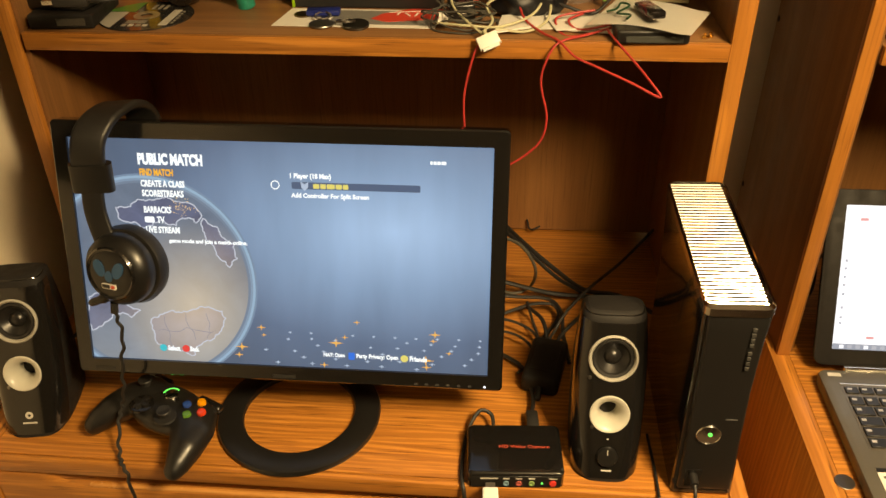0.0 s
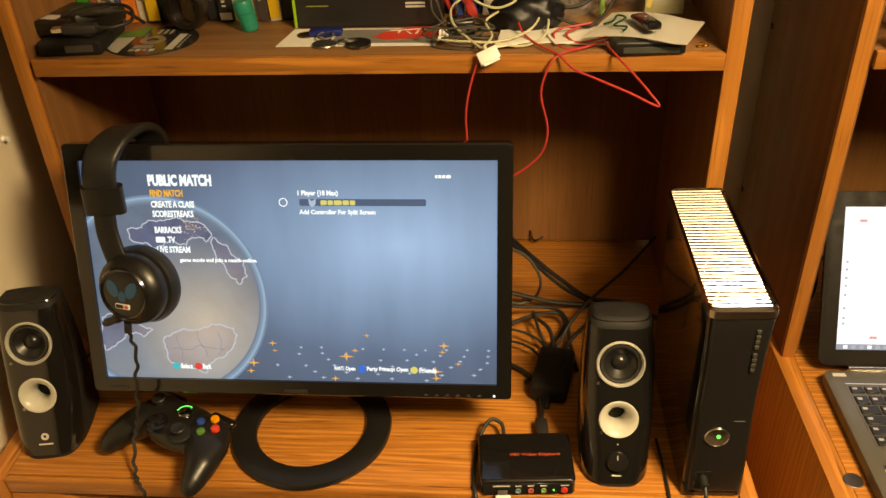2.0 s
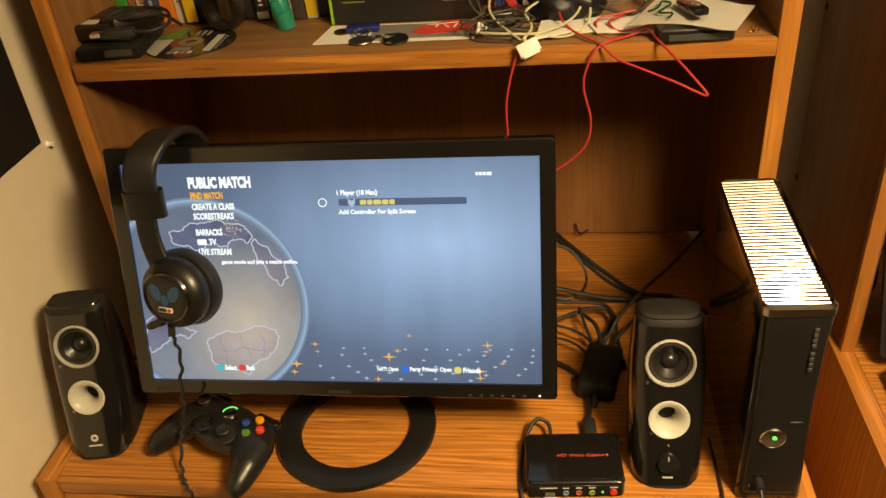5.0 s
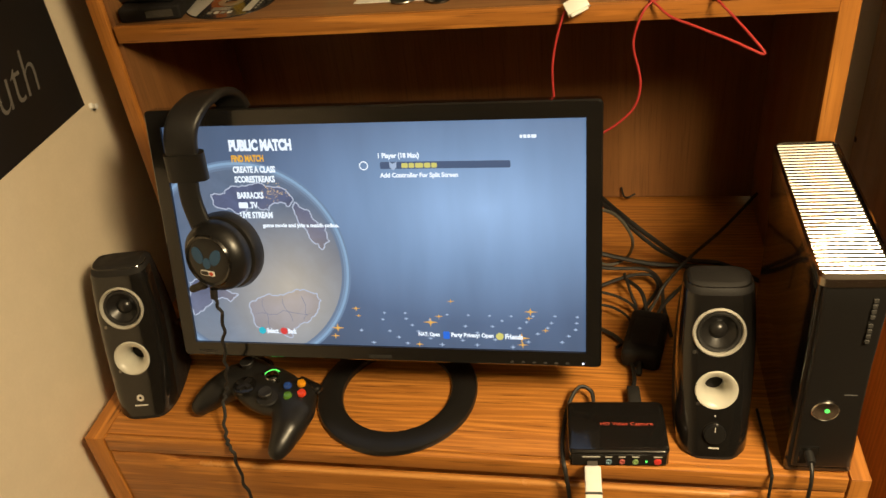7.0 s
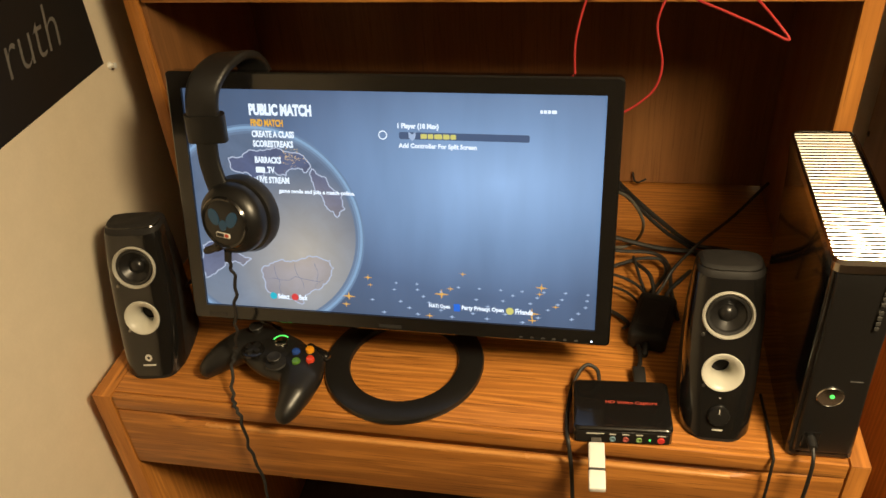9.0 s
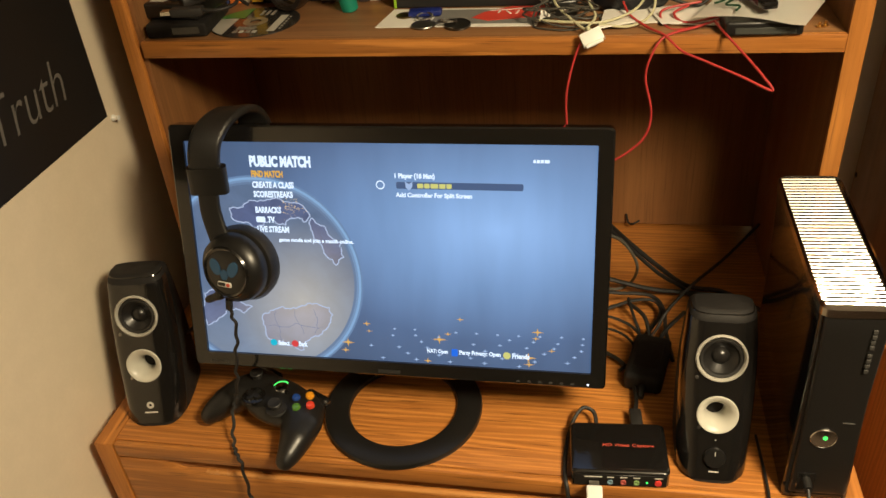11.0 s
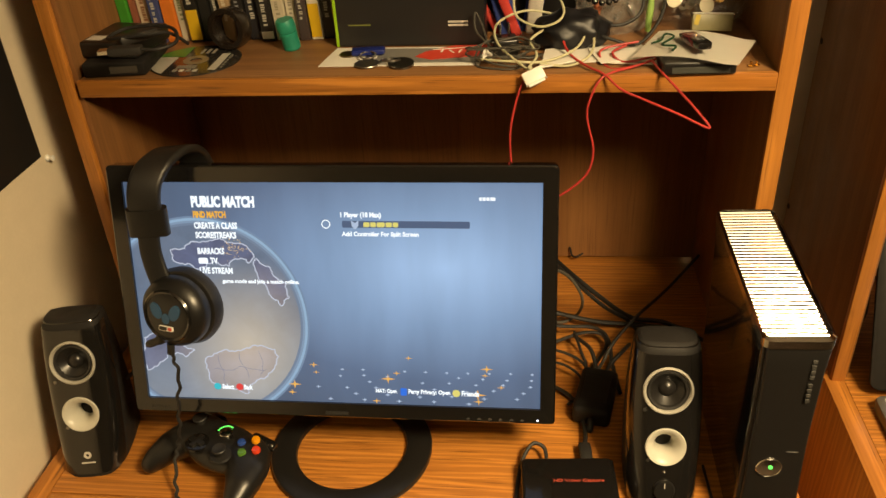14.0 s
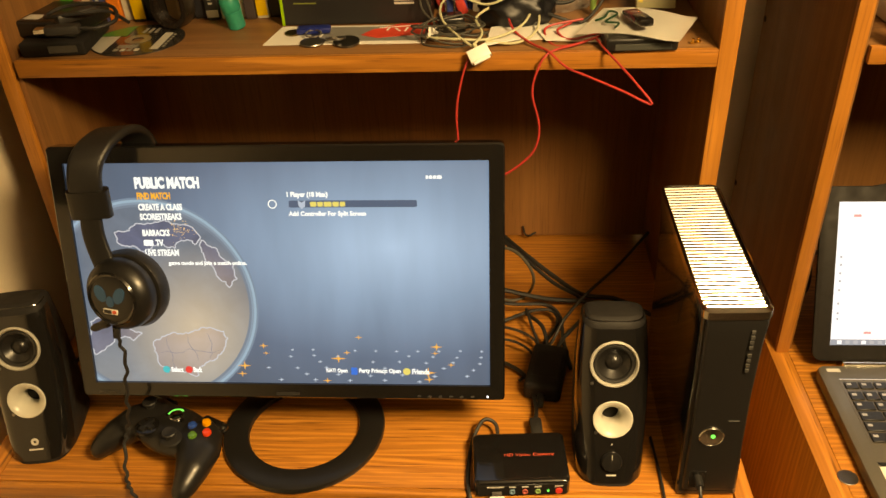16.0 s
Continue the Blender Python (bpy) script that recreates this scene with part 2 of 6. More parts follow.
def words(body, width, mat, name, parent, m, height=None, shear=0.0, depth=0.0002, label="", bold=0.0):
    """Lettering as a mesh, its middle at m, its face along +z, scaled to the width given."""
    cu = bpy.data.curves.new(name, "FONT")
    cu.body, cu.align_x, cu.align_y, cu.extrude, cu.shear = body, "CENTER", "CENTER", 0.01, shear
    cu.resolution_u, cu.offset = 3, bold
    tmp = new(name, cu)
    bpy.context.view_layer.update()
    me = bpy.data.meshes.new_from_object(tmp.evaluated_get(bpy.context.evaluated_depsgraph_get()))
    bpy.data.objects.remove(tmp)
    bpy.data.curves.remove(cu)
    co = [v.co for v in me.vertices]
    lo, hi = [min(c[i] for c in co) for i in (0, 1)], [max(c[i] for c in co) for i in (0, 1)]
    sx = width / (hi[0] - lo[0])
    sy = height / (hi[1] - lo[1]) if height else sx
    me.transform(m @ Matrix.Diagonal((sx, sy, depth / 0.02, 1)) @ Matrix.Translation((-(lo[0] + hi[0]) / 2, -(lo[1] + hi[1]) / 2, 0)))
    me.materials.clear()
    me.materials.append(mat)
    ob = new(name, me)
    ob.parent = parent
    return tagged(ob, label) if label else ob


def carve(bm, cutters):
    """Cuts round recesses, given as closed meshes, out of a mesh."""
    def temp(b):
        me = bpy.data.meshes.new("temp")
        b.to_mesh(me)
        b.free()
        return new("temp", me)
    ob = temp(bm)
    tools = [temp(c) for c in cutters]
    for tool in tools:
        mod = ob.modifiers.new("cut", "BOOLEAN")
        mod.operation, mod.object, mod.solver = "DIFFERENCE", tool, "EXACT"
    bpy.context.view_layer.update()
    me = bpy.data.meshes.new_from_object(ob.evaluated_get(bpy.context.evaluated_depsgraph_get()))
    for o in (ob, *tools):
        old = o.data
        bpy.data.objects.remove(o)
        bpy.data.meshes.remove(old)
    out = bmesh.new()
    out.from_mesh(me)
    bpy.data.meshes.remove(me)
    return out


# ---- room ----
DESK = 0.76
structure("floor", rbox(-0.55, 4.6, -4.6, 0.8, -0.1, 0, 0), CARPET, "brown carpeted floor of the room", "floor")
structure("wall_left", rbox(-0.55, -0.41, -4.6, 0.66, 0, 2.5, 0), WALL, "cream painted wall beside the desk", "wall")
structure("wall_back", rbox(-0.55, 4.6, 0.66, 0.8, 0, 2.5, 0), GREY_WALL, "grey painted wall behind the desks", "wall")
structure("wall_right", rbox(4.45, 4.6, -4.45, 0.66, 0, 2.5, 0), WALL, "cream painted wall across the room", "wall")
structure("wall_front", rbox(-0.41, 4.6, -4.6, -4.45, 0, 2.5, 0), WALL, "cream painted wall behind the viewer", "wall")
structure("ceiling", rbox(-0.55, 4.6, -4.6, 0.8, 2.5, 2.6, 0), CEILING, "white painted ceiling", "ceiling")


# ---- desk and hutch ----
def make_desk():
    """Origin at the front left corner of the desk on the floor."""
    d = thing("desk", pose(-0.387, 0, 0), "oak student desk with one wide drawer", "desk", "oak desks")
    w = 0.982
    part("tabletop", rbox(0.027, w - 0.022, 0.012, 0.612, 0.737, 0.76, 0.0015), OAK_X, d)
    part("edge_band", rbox(0.028, w - 0.023, 0.001, 0.0115, 0.7365, 0.7595, 0.002), OAK_X, d, "solid oak front edge of the top")
    for x0, x1 in ((0, 0.0265), (w - 0.0215, w)):
        side = part("side_panel", rbox(x0, x1, 0, 0.612, 0, 0.7585, 0.001), OAK_Z, d)
        part("top_strip", rbox(x0, x1, 0, 0.612, 0.7586, 0.7605, 0.0008), OAK_Y, side)
    part("rail", rbox(0.027, w - 0.022, 0.029, 0.05, 0.7340, 0.7365, 0.0005), PANEL_X, d)
    part("back_board", rbox(0.027, w - 0.022, 0.585, 0.600, 0.25, 0.7365, 0.001), PANEL, d)
    # drawer front with a cove along its upper edge for the fingers
    cove = [(0.028, 0.624), (0.0035, 0.624), (0.002, 0.6265), (0.002, 0.7115), (0.0024, 0.7145), (0.0042, 0.7170), (0.0105, 0.7182), (0.0160, 0.7120), (0.0195, 0.7140), (0.0225, 0.733), (0.028, 0.733)]
    flat_front = [(0.028, 0.624), (0.0035, 0.624), (0.002, 0.6265), (0.002, 0.706), (0.002, 0.713), (0.002, 0.720), (0.002, 0.726), (0.0024, 0.7300), (0.0038, 0.7325), (0.0080, 0.7334), (0.028, 0.7334)]
    x0, x1 = 0.0285, w - 0.0235
    rings = []
    for x, k in [(x0, 0.0), (x0 + 0.06, 0.0), (x0 + 0.075, 0.12), (x0 + 0.09, 0.40), (x0 + 0.11, 0.75), (x0 + 0.14, 0.95), (x0 + 0.18, 1.0), (x1 - 0.18, 1.0), (x1 - 0.14, 0.95), (x1 - 0.11, 0.75), (x1 - 0.09, 0.40), (x1 - 0.075, 0.12), (x1 - 0.06, 0.0), (x1, 0.0)]:
        rings.append([(x, a[0] * (1 - k) + c[0] * k, a[1] * (1 - k) + c[1] * k) for a, c in zip(flat_front, cove)])
    dr = part("drawer", loft(rings), OAK_X, d, "oak drawer front with a finger cove")
    # added rod whose pale colour draws the lit line on the cove edge
    rod = [(0.0062 + 0.0040 * math.cos(radians(a)), 0.7152 + 0.0036 * math.sin(radians(a))) for a in range(0, 360, 30)]
    part("finger_lip", loft([[(x, a, b) for a, b in rod] for x in (x0 + 0.125, x0 + 0.3, x1 - 0.3, x1 - 0.125)]), OAK_LIT_LIP, dr, "glossy oak edge of the finger cove, paler for its highlight")
    part("drawer_box", rbox(0.06, w - 0.055, 0.029, 0.50, 0.632, 0.70, 0.001), PANEL_X, dr)
    return d


def make_hutch():
    """Shelf unit on the desk, origin at its front left corner on the desk top."""
    h = thing("hutch", pose(-0.340, 0.274, DESK + 0.0005), "oak desk hutch with an open shelf", "hutch", "oak hutches")
    w, dep, top = 0.908, 0.328, 0.90
    for x0, x1, inner in ((0, 0.024, 0.0172), (w - 0.021, w, w)):
        deep = 0.0062 if inner == w else 0.0095
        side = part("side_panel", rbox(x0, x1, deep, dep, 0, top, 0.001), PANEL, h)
        part("front_strip", rbox(x0 - 0.0005, inner + 0.0005, 0, deep - 0.0001, 0, top, 0.0012), OAK_Z, side, "lighter solid oak edge strip")
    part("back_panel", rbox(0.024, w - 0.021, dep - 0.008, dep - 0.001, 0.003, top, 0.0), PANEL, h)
    sh = part("shelf", rbox(0.0245, w - 0.0215, 0.007, dep - 0.0085, 0.442, 0.463, 0.001), PANEL_X, h)
    part("front_strip", rbox(0.0245, w - 0.0215, 0, 0.0072, 0.4415, 0.4635, 0.0012), OAK_X, sh, "lighter solid oak edge strip")
    part("top_panel", rbox(0, w, 0, dep, top + 0.0003, top + 0.022, 0.001), OAK_X, h)
    return h


desk = make_desk()
hutch = make_hutch()
desk_b = copy_thing(desk, pose(0.686, 0, 0))
hutch_b = copy_thing(hutch, pose(0.695, 0.274, DESK + 0.0005))
tagged(desk_b, "oak student desk holding an open laptop")
tagged(hutch_b, "oak desk hutch behind an open laptop")


# ---- monitor ----
SCR_W, SCR_H = 0.509, 0.2865


def screen_material():
    m, t, b = material("lit_screen_background")
    c = t.nodes.new("ShaderNodeTexCoord")
    s = t.nodes.new("ShaderNodeSeparateXYZ")
    t.links.new(c.outputs["Object"], s.inputs[0])
    mp = t.nodes.new("ShaderNodeMapping")
    mp.inputs["Location"].default_value = (-0.29, -0.16, 0)
    mp.inputs["Scale"].default_value = (2.1, 4.2, 0)
    t.links.new(c.outputs["Object"], mp.inputs[0])
    g = t.nodes.new("ShaderNodeTexGradient")
    g.gradient_type = "SPHERICAL"
    t.links.new(mp.outputs[0], g.inputs[0])
    n = noise_tex(t, coords(t, (2.2, 0.5, 1)), 9, 3, 0.5)
    colour = ramp(t, g.outputs["Fac"], [(0.0, (0.062, 0.092, 0.150)), (0.38, (0.092, 0.146, 0.255)), (0.7, (0.20, 0.32, 0.52)), (1.0, (0.345, 0.53, 0.82))])
    colour = mix(t, 0.22, colour, ramp(t, n, [(0.3, (0.5, 0.5, 0.5)), (0.7, (1.2, 1.2, 1.2))]), "MULTIPLY")
    t.links.new(colour, b.inputs["Emission Color"])
    b.inputs["Emission Strength"].default_value = 1.08
    b.inputs["Base Color"].default_value = (0.01, 0.01, 0.012, 1)
    b.inputs["Roughness"].default_value = 0.45
    return m


def globe_material(name, sea, relief):
    """A hazy globe picture: faint terrain and a warm glow where the lit side turns away."""
    m, t, b = material(name)
    v = coords(t, (1, 1, 0))
    n = noise_tex(t, v, 26, 6, 0.6, 0.6)
    base = ramp(t, n, [(0.30, tuple(c * (1 - relief) for c in sea)), (0.70, tuple(c * (1 + relief) for c in sea))])
    c = t.nodes.new("ShaderNodeTexCoord")
    mp = t.nodes.new("ShaderNodeMapping")
    mp.inputs["Location"].default_value, mp.inputs["Scale"].default_value = (1.06, 0.55, 0), (9.2, 8.6, 0)
    t.links.new(c.outputs["Object"], mp.inputs[0])
    g = t.nodes.new("ShaderNodeTexGradient")
    g.gradient_type = "SPHERICAL"
    t.links.new(mp.outputs[0], g.inputs[0])
    warm = mix(t, g.outputs["Fac"], base, (0.38, 0.28, 0.12), "ADD")
    s = t.nodes.new("ShaderNodeSeparateXYZ")
    t.links.new(c.outputs["Object"], s.inputs[0])
    mr = t.nodes.new("ShaderNodeMapRange")
    mr.inputs["From Min"].default_value, mr.inputs["From Max"].default_value = -0.03, -0.145
    t.links.new(s.outputs["Y"], mr.inputs["Value"])
    tinted = mix(t, mr.outputs[0], warm, (0.10, 0.095, 0.075), "ADD")
    t.links.new(tinted, b.inputs["Emission Color"])
    b.inputs["Emission Strength"].default_value = 1.0
    b.inputs["Base Color"].default_value = (0.01, 0.01, 0.012, 1)
    b.inputs["Roughness"].default_value = 0.45
    return m


def coast_line(points, seed, rough=0.20, levels=4):
    """Breaks each side of a closed outline at random, so that it wanders like a coast."""
    rnd = random.Random(seed)
    p = [Vector(q) for q in points]
    for _ in range(levels):
        out = []
        for a, b in zip(p, p[1:] + p[:1]):
            d = b - a
            out += [a, (a + b) / 2 + Vector((-d.y, d.x)) * rnd.uniform(-rough, rough)]
        p = out
    return p


def land_face(line, z):
    bm = bmesh.new()
    bmesh.ops.triangulate(bm, faces=[bm.faces.new([bm.verts.new((q.x, q.y, z)) for q in line])])
    return bm


def shore_strip(line, z, w):
    bm = bmesh.new()
    n, rows = len(line), []
    for i, q in enumerate(line):
        d = (line[(i + 1) % n] - line[i - 1]).normalized()
        o = Vector((-d.y, d.x)) * w
        rows.append((bm.verts.new((q.x + o.x, q.y + o.y, z)), bm.verts.new((q.x - o.x, q.y - o.y, z))))
    for i in range(n):
        a, b = rows[i], rows[(i + 1) % n]
        bm.faces.new((a[0], a[1], b[1], b[0]))
    return bm


UI_WHITE = glow("screen_white", (0.78, 0.85, 0.92), 1.25)
UI_ORANGE = glow("screen_orange", (0.90, 0.46, 0.04), 1.0)
UI_YELLOW = glow("screen_yellow", (0.72, 0.66, 0.18), 1.0)
UI_BAR = glow("screen_dark_bar", (0.070, 0.112, 0.210), 1.0)
UI_RIM = glow("screen_pale_rim", (0.27, 0.43, 0.62), 1.0)
UI_CYAN = glow("screen_cyan", (0.02, 0.50, 0.62), 1.0)
UI_RED = glow("screen_red", (0.75, 0.05, 0.05), 1.0)
UI_BLUE = glow("screen_blue", (0.02, 0.16, 0.75), 1.0)
UI_STAR = glow("screen_star", (0.42, 0.53, 0.72), 1.0)
UI_GOLD = glow("screen_flare", (0.85, 0.46, 0.10), 1.0)


def flat(outline, z, thick=0.0001):
    return plate(outline, z, z + thick)


def oval(cx, cy, rx, ry, n=32):
    return [(cx + rx * math.cos(2 * math.pi * i / n), cy + ry * math.sin(2 * math.pi * i / n)) for i in range(n)]


def ring_flat(cx, cy, r0, r1, z, n=48, a0=0, a1=360):
    bm = bmesh.new()
    k = [radians(a0 + (a1 - a0) * i / n) for i in range(n + 1)]
    a = [bm.verts.new((cx + r0 * math.cos(q), cy + r0 * math.sin(q), z)) for q in k]
    b = [bm.verts.new((cx + r1 * math.cos(q), cy + r1 * math.sin(q), z)) for q in k]
    for i in range(n):
        bm.faces.new((a[i], b[i], b[i + 1], a[i + 1]))
    return bm


def clip_rect(bm, x0, x1, y0, y1):
    for co, no in (((x0, 0, 0), (-1, 0, 0)), ((x1, 0, 0), (1, 0, 0)), ((0, y0, 0), (0, -1, 0)), ((0, y1, 0), (0, 1, 0))):
        bmesh.ops.bisect_plane(bm, geom=bm.verts[:] + bm.edges[:] + bm.faces[:], plane_co=co, plane_no=no, clear_outer=True)
    return bm


def make_monitor():
    mon = thing("monitor", pose(0.0225, 0.104, DESK), "black glossy monitor showing a game menu, on a ring stand", "monitor")
    tilt = Matrix.Translation((0, 0.030, 0.236)) @ Matrix.Rotation(radians(90 - 16.6), 4, "X")   # x right, y up the panel, z to the viewer
    # housing: front frame with a wider chin, and a bulging back
    ox, oy0, oy1 = 0.273, 0.1625, 0.1635
    outer, inner = round_rect(-ox, ox, -oy0, oy1, 0.006), round_rect(-SCR_W / 2, SCR_W / 2, -SCR_H / 2, SCR_H / 2, 0.0006)
    bm = bmesh.new()
    def ring(o, z):
        return [bm.verts.new((x, y, z)) for x, y in o]
    mid = round_rect(-ox + 0.002, ox - 0.002, -oy0 + 0.002, oy1 - 0.002, 0.005)
    rings = [ring(round_rect(-0.19, 0.19, -0.11, 0.11, 0.03), -0.052), ring(round_rect(-0.25, 0.25, -0.15, 0.15, 0.02), -0.03), ring(outer, -0.016), ring(outer, 0.0035), ring(mid, 0.0055), ring(inner, 0.0045), ring(inner, 0.0005)]
    for a, b in zip(rings, rings[1:]):
        for i in range(len(a)):
            bm.faces.new((a[i], a[(i + 1) % len(a)], b[(i + 1) % len(a)], b[i]))
    bm.faces.new(rings[0][::-1])
    bmesh.ops.recalc_face_normals(bm, faces=bm.faces)
    panel = part("housing", bm, BLACK_GLOSS, mon, "glossy black monitor housing")
    panel.matrix_local = tilt
    scr = part("screen", flat(round_rect(-SCR_W / 2, SCR_W / 2, -SCR_H / 2, SCR_H / 2, 0.0004), 0.0, 0.0006), screen_material(), mon, "lit screen with a blue game menu")
    scr.matrix_local = tilt
    def at(u, v):
        return (u - 0.5) * SCR_W, (0.5 - v) * SCR_H
    # globe, clipped by the edges of the screen
    gx, gy, gr = -0.169, -0.036, 0.1325
    X, Y = SCR_W / 2 - 0.0006, SCR_H / 2 - 0.0006
    part("globe_picture", clip_rect(ring_flat(gx, gy, 0.0, gr, 0.0010, 96), -X, X, -Y, Y), globe_material("lit_globe_sea", (0.122, 0.172, 0.262), 0.12), scr, "hazy globe on the screen")
    land, shore = globe_material("lit_globe_land", (0.100, 0.124, 0.225), 0.25), glow("screen_shore", (0.52, 0.58, 0.72), 1.0)
    border = glow("screen_border", (0.185, 0.215, 0.32), 1.0)
    for seed, spots in enumerate((
            ((0.10, 0.30), (0.17, 0.262), (0.235, 0.252), (0.285, 0.272), (0.310, 0.32), (0.295, 0.355), (0.262, 0.335), (0.245, 0.372), (0.215, 0.35), (0.17, 0.385), (0.12, 0.36)),
            ((0.312, 0.335), (0.345, 0.37), (0.383, 0.44), (0.390, 0.51), (0.368, 0.548), (0.345, 0.51), (0.329, 0.449), (0.314, 0.40)),
            ((0.160, 0.815), (0.187, 0.779), (0.255, 0.763), (0.344, 0.752), (0.345, 0.823), (0.324, 0.865), (0.292, 0.902), (0.267, 0.965), (0.186, 0.94), (0.166, 0.885)),
            ((0.006, 0.71), (0.045, 0.695), (0.085, 0.735), (0.135, 0.765), (0.110, 0.80), (0.065, 0.79), (0.035, 0.84), (0.006, 0.87)),
            ((0.040, 0.40), (0.075, 0.385), (0.10, 0.43), (0.085, 0.49), (0.05, 0.47)))):
        line_xy = coast_line([at(*q) for q in spots], seed + 3)
        part("land_picture", clip_rect(land_face(line_xy, 0.00112), -X, X, -Y, Y), land, scr, smooth=False)
        part("shore_line", clip_rect(shore_strip(line_xy, 0.00118, 0.00075), -X, X, -Y, Y), shore, scr, smooth=False)
    for seed, (a, b) in enumerate((((0.20, 0.775), (0.21, 0.94)), ((0.25, 0.765), (0.27, 0.90)), ((0.17, 0.86), (0.33, 0.84)), ((0.20, 0.262), (0.21, 0.35)), ((0.255, 0.258), (0.265, 0.335)), ((0.335, 0.40), (0.388, 0.47)), ((0.30, 0.76), (0.30, 0.89)))):
        trail = coast_line([at(*a), at(*b)], seed + 40, 0.16, 3)
        half = trail[:len(trail) // 2 + 1]
        bm = shore_strip(half + half[-2:0:-1], 0.00120, 0.0003)
        part("border_line", clip_rect(bm, -X, X, -Y, Y), border, scr, smooth=False)
    part("globe_rim", clip_rect(ring_flat(gx, gy, gr - 0.0016, gr + 0.0016, 0.0012, 120), -X, X, -Y, Y), UI_RIM, scr)
    for r0, r1, c in ((gr - 0.0075, gr - 0.0045, (0.150, 0.215, 0.325)), (gr - 0.0045, gr - 0.0016, (0.200, 0.300, 0.450)), (gr + 0.0016, gr + 0.0040, (0.165, 0.255, 0.400))):
        part("globe_haze", clip_rect(ring_flat(gx, gy, r0, r1, 0.0011, 120), -X, X, -Y, Y), glow("screen_haze", c, 1.0), scr)
    gold = glow("screen_city_light", (0.85, 0.62, 0.30), 1.0)
    rnd = random.Random(5)
    dots = []
    for i in range(70):
        a, q = rnd.gauss(0, 0.008), rnd.gauss(0, 0.005)
        x, y = at(0.262, 0.292)
        dots.append(flat(oval(x + a, y + q, rnd.uniform(0.0003, 0.0009), rnd.uniform(0.0003, 0.0008), 6), 0.0013))
    tagged(part("city_lights", joined(*dots), gold, scr), kind="stuff")
    def nudge(u, v):
        return u + (0.018 if v > 0.9 else 0.0125 if u < 0.42 else 0.016 if u < 0.8 else 0.008)
    def line(text, u0, u1, v, mat, h, name="menu_text"):
        u0, u1 = nudge(u0, v), nudge(u1, v)
        x0, y = at(u0, v)
        x1, _ = at(u1, v)
        words(text, x1 - x0, mat, name, scr, Matrix.Translation(((x0 + x1) / 2, y, 0.0016)), h, bold=0.06 if h > 0.01 else 0.046)
    def bar(u0, u1, v, h, mat, name="menu_text", z=0.0015):
        u0, u1 = nudge(u0, v), nudge(u1, v)
        x0, y = at(u0, v)
        x1, _ = at(u1, v)
        part(name, flat(round_rect(x0, x1, y - h / 2, y + h / 2, h * 0.2, 2), z), mat, scr, smooth=False)
    line("PUBLIC MATCH", 0.153, 0.309, 0.086, UI_WHITE, 0.0145)
    line("FIND MATCH", 0.155, 0.236, 0.142, UI_ORANGE, 0.0088)
    line("CREATE A CLASS", 0.155, 0.262, 0.190, UI_WHITE, 0.0085)
    line("SCORESTREAKS", 0.156, 0.258, 0.232, UI_WHITE, 0.0085)
    line("BARRACKS", 0.157, 0.224, 0.303, UI_WHITE, 0.0085)
    bar(0.157, 0.181, 0.347, 0.0075, UI_WHITE)
    line("TV", 0.187, 0.206, 0.347, UI_WHITE, 0.0085)
    line("LIVE STREAM", 0.158, 0.241, 0.391, UI_WHITE, 0.0085)
    line("game mode and join a match online.", 0.212, 0.405, 0.440, UI_WHITE, 0.0068)
    line("1 Player (18 Max)", 0.512, 0.609, 0.142, UI_WHITE, 0.0082)
    bar(0.515, 0.825, 0.180, 0.0085, UI_BAR, "menu_bar", 0.0011)
    for a, b in ((0.566, 0.581), (0.583, 0.596), (0.598, 0.617), (0.619, 0.634), (0.636, 0.649)):
        bar(a, b, 0.181, 0.0058, UI_YELLOW)
    line("Add Controller For Split Screen", 0.513, 0.697, 0.224, UI_WHITE, 0.0075)
    for a, b in ((0.847, 0.853), (0.8545, 0.862), (0.8635, 0.871), (0.8725, 0.884)):
        bar(a, b, 0.070, 0.0040, UI_WHITE)
    line("NAT: Open", 0.576, 0.629, 0.938, UI_WHITE, 0.0072)
    line("Party Privacy: Open", 0.658, 0.762, 0.938, UI_WHITE, 0.0078)
    line("Friends", 0.790, 0.833, 0.938, UI_WHITE, 0.0072)
    line("Select", 0.180, 0.211, 0.938, UI_WHITE, 0.0072)
    line("Back", 0.237, 0.260, 0.938, UI_WHITE, 0.0072)
    for u, mat in ((0.168, UI_CYAN), (0.226, UI_RED), (0.777, UI_YELLOW)):
        x, y = at(u + 0.018, 0.938)
        part("button_mark", flat(oval(x, y, 0.0048, 0.0048), 0.0015), mat, scr)
    x, y = at(0.664, 0.938)
    part("button_mark", flat(round_rect(x - 0.004, x + 0.004, y - 0.005, y + 0.005, 0.001), 0.0015), UI_BLUE, scr)
    x, y = at(0.492, 0.180)
    part("busy_ring", ring_flat(x, y, 0.0042, 0.0055, 0.0015, 30), UI_WHITE, scr)
    x, y = at(0.562, 0.181)
    part("rank_mark", flat([(x - 0.0045, y + 0.005), (x, y + 0.002), (x + 0.0045, y + 0.005), (x + 0.004, y - 0.002), (x, y - 0.006), (x - 0.004, y - 0.002)][::-1], 0.0015), UI_STAR, scr)
    # field of small crosses that thins towards the top, and a few gold flares
    stars, flares = [], []
    def cross(x, y, r, w):
        k = [(-r * 1.5, 0), (-w, w), (0, r), (w, w), (r * 1.5, 0), (w, -w), (0, -r), (-w, -w)]
        return flat([(x + a, y + b) for a, b in k][::-1], 0.0014)
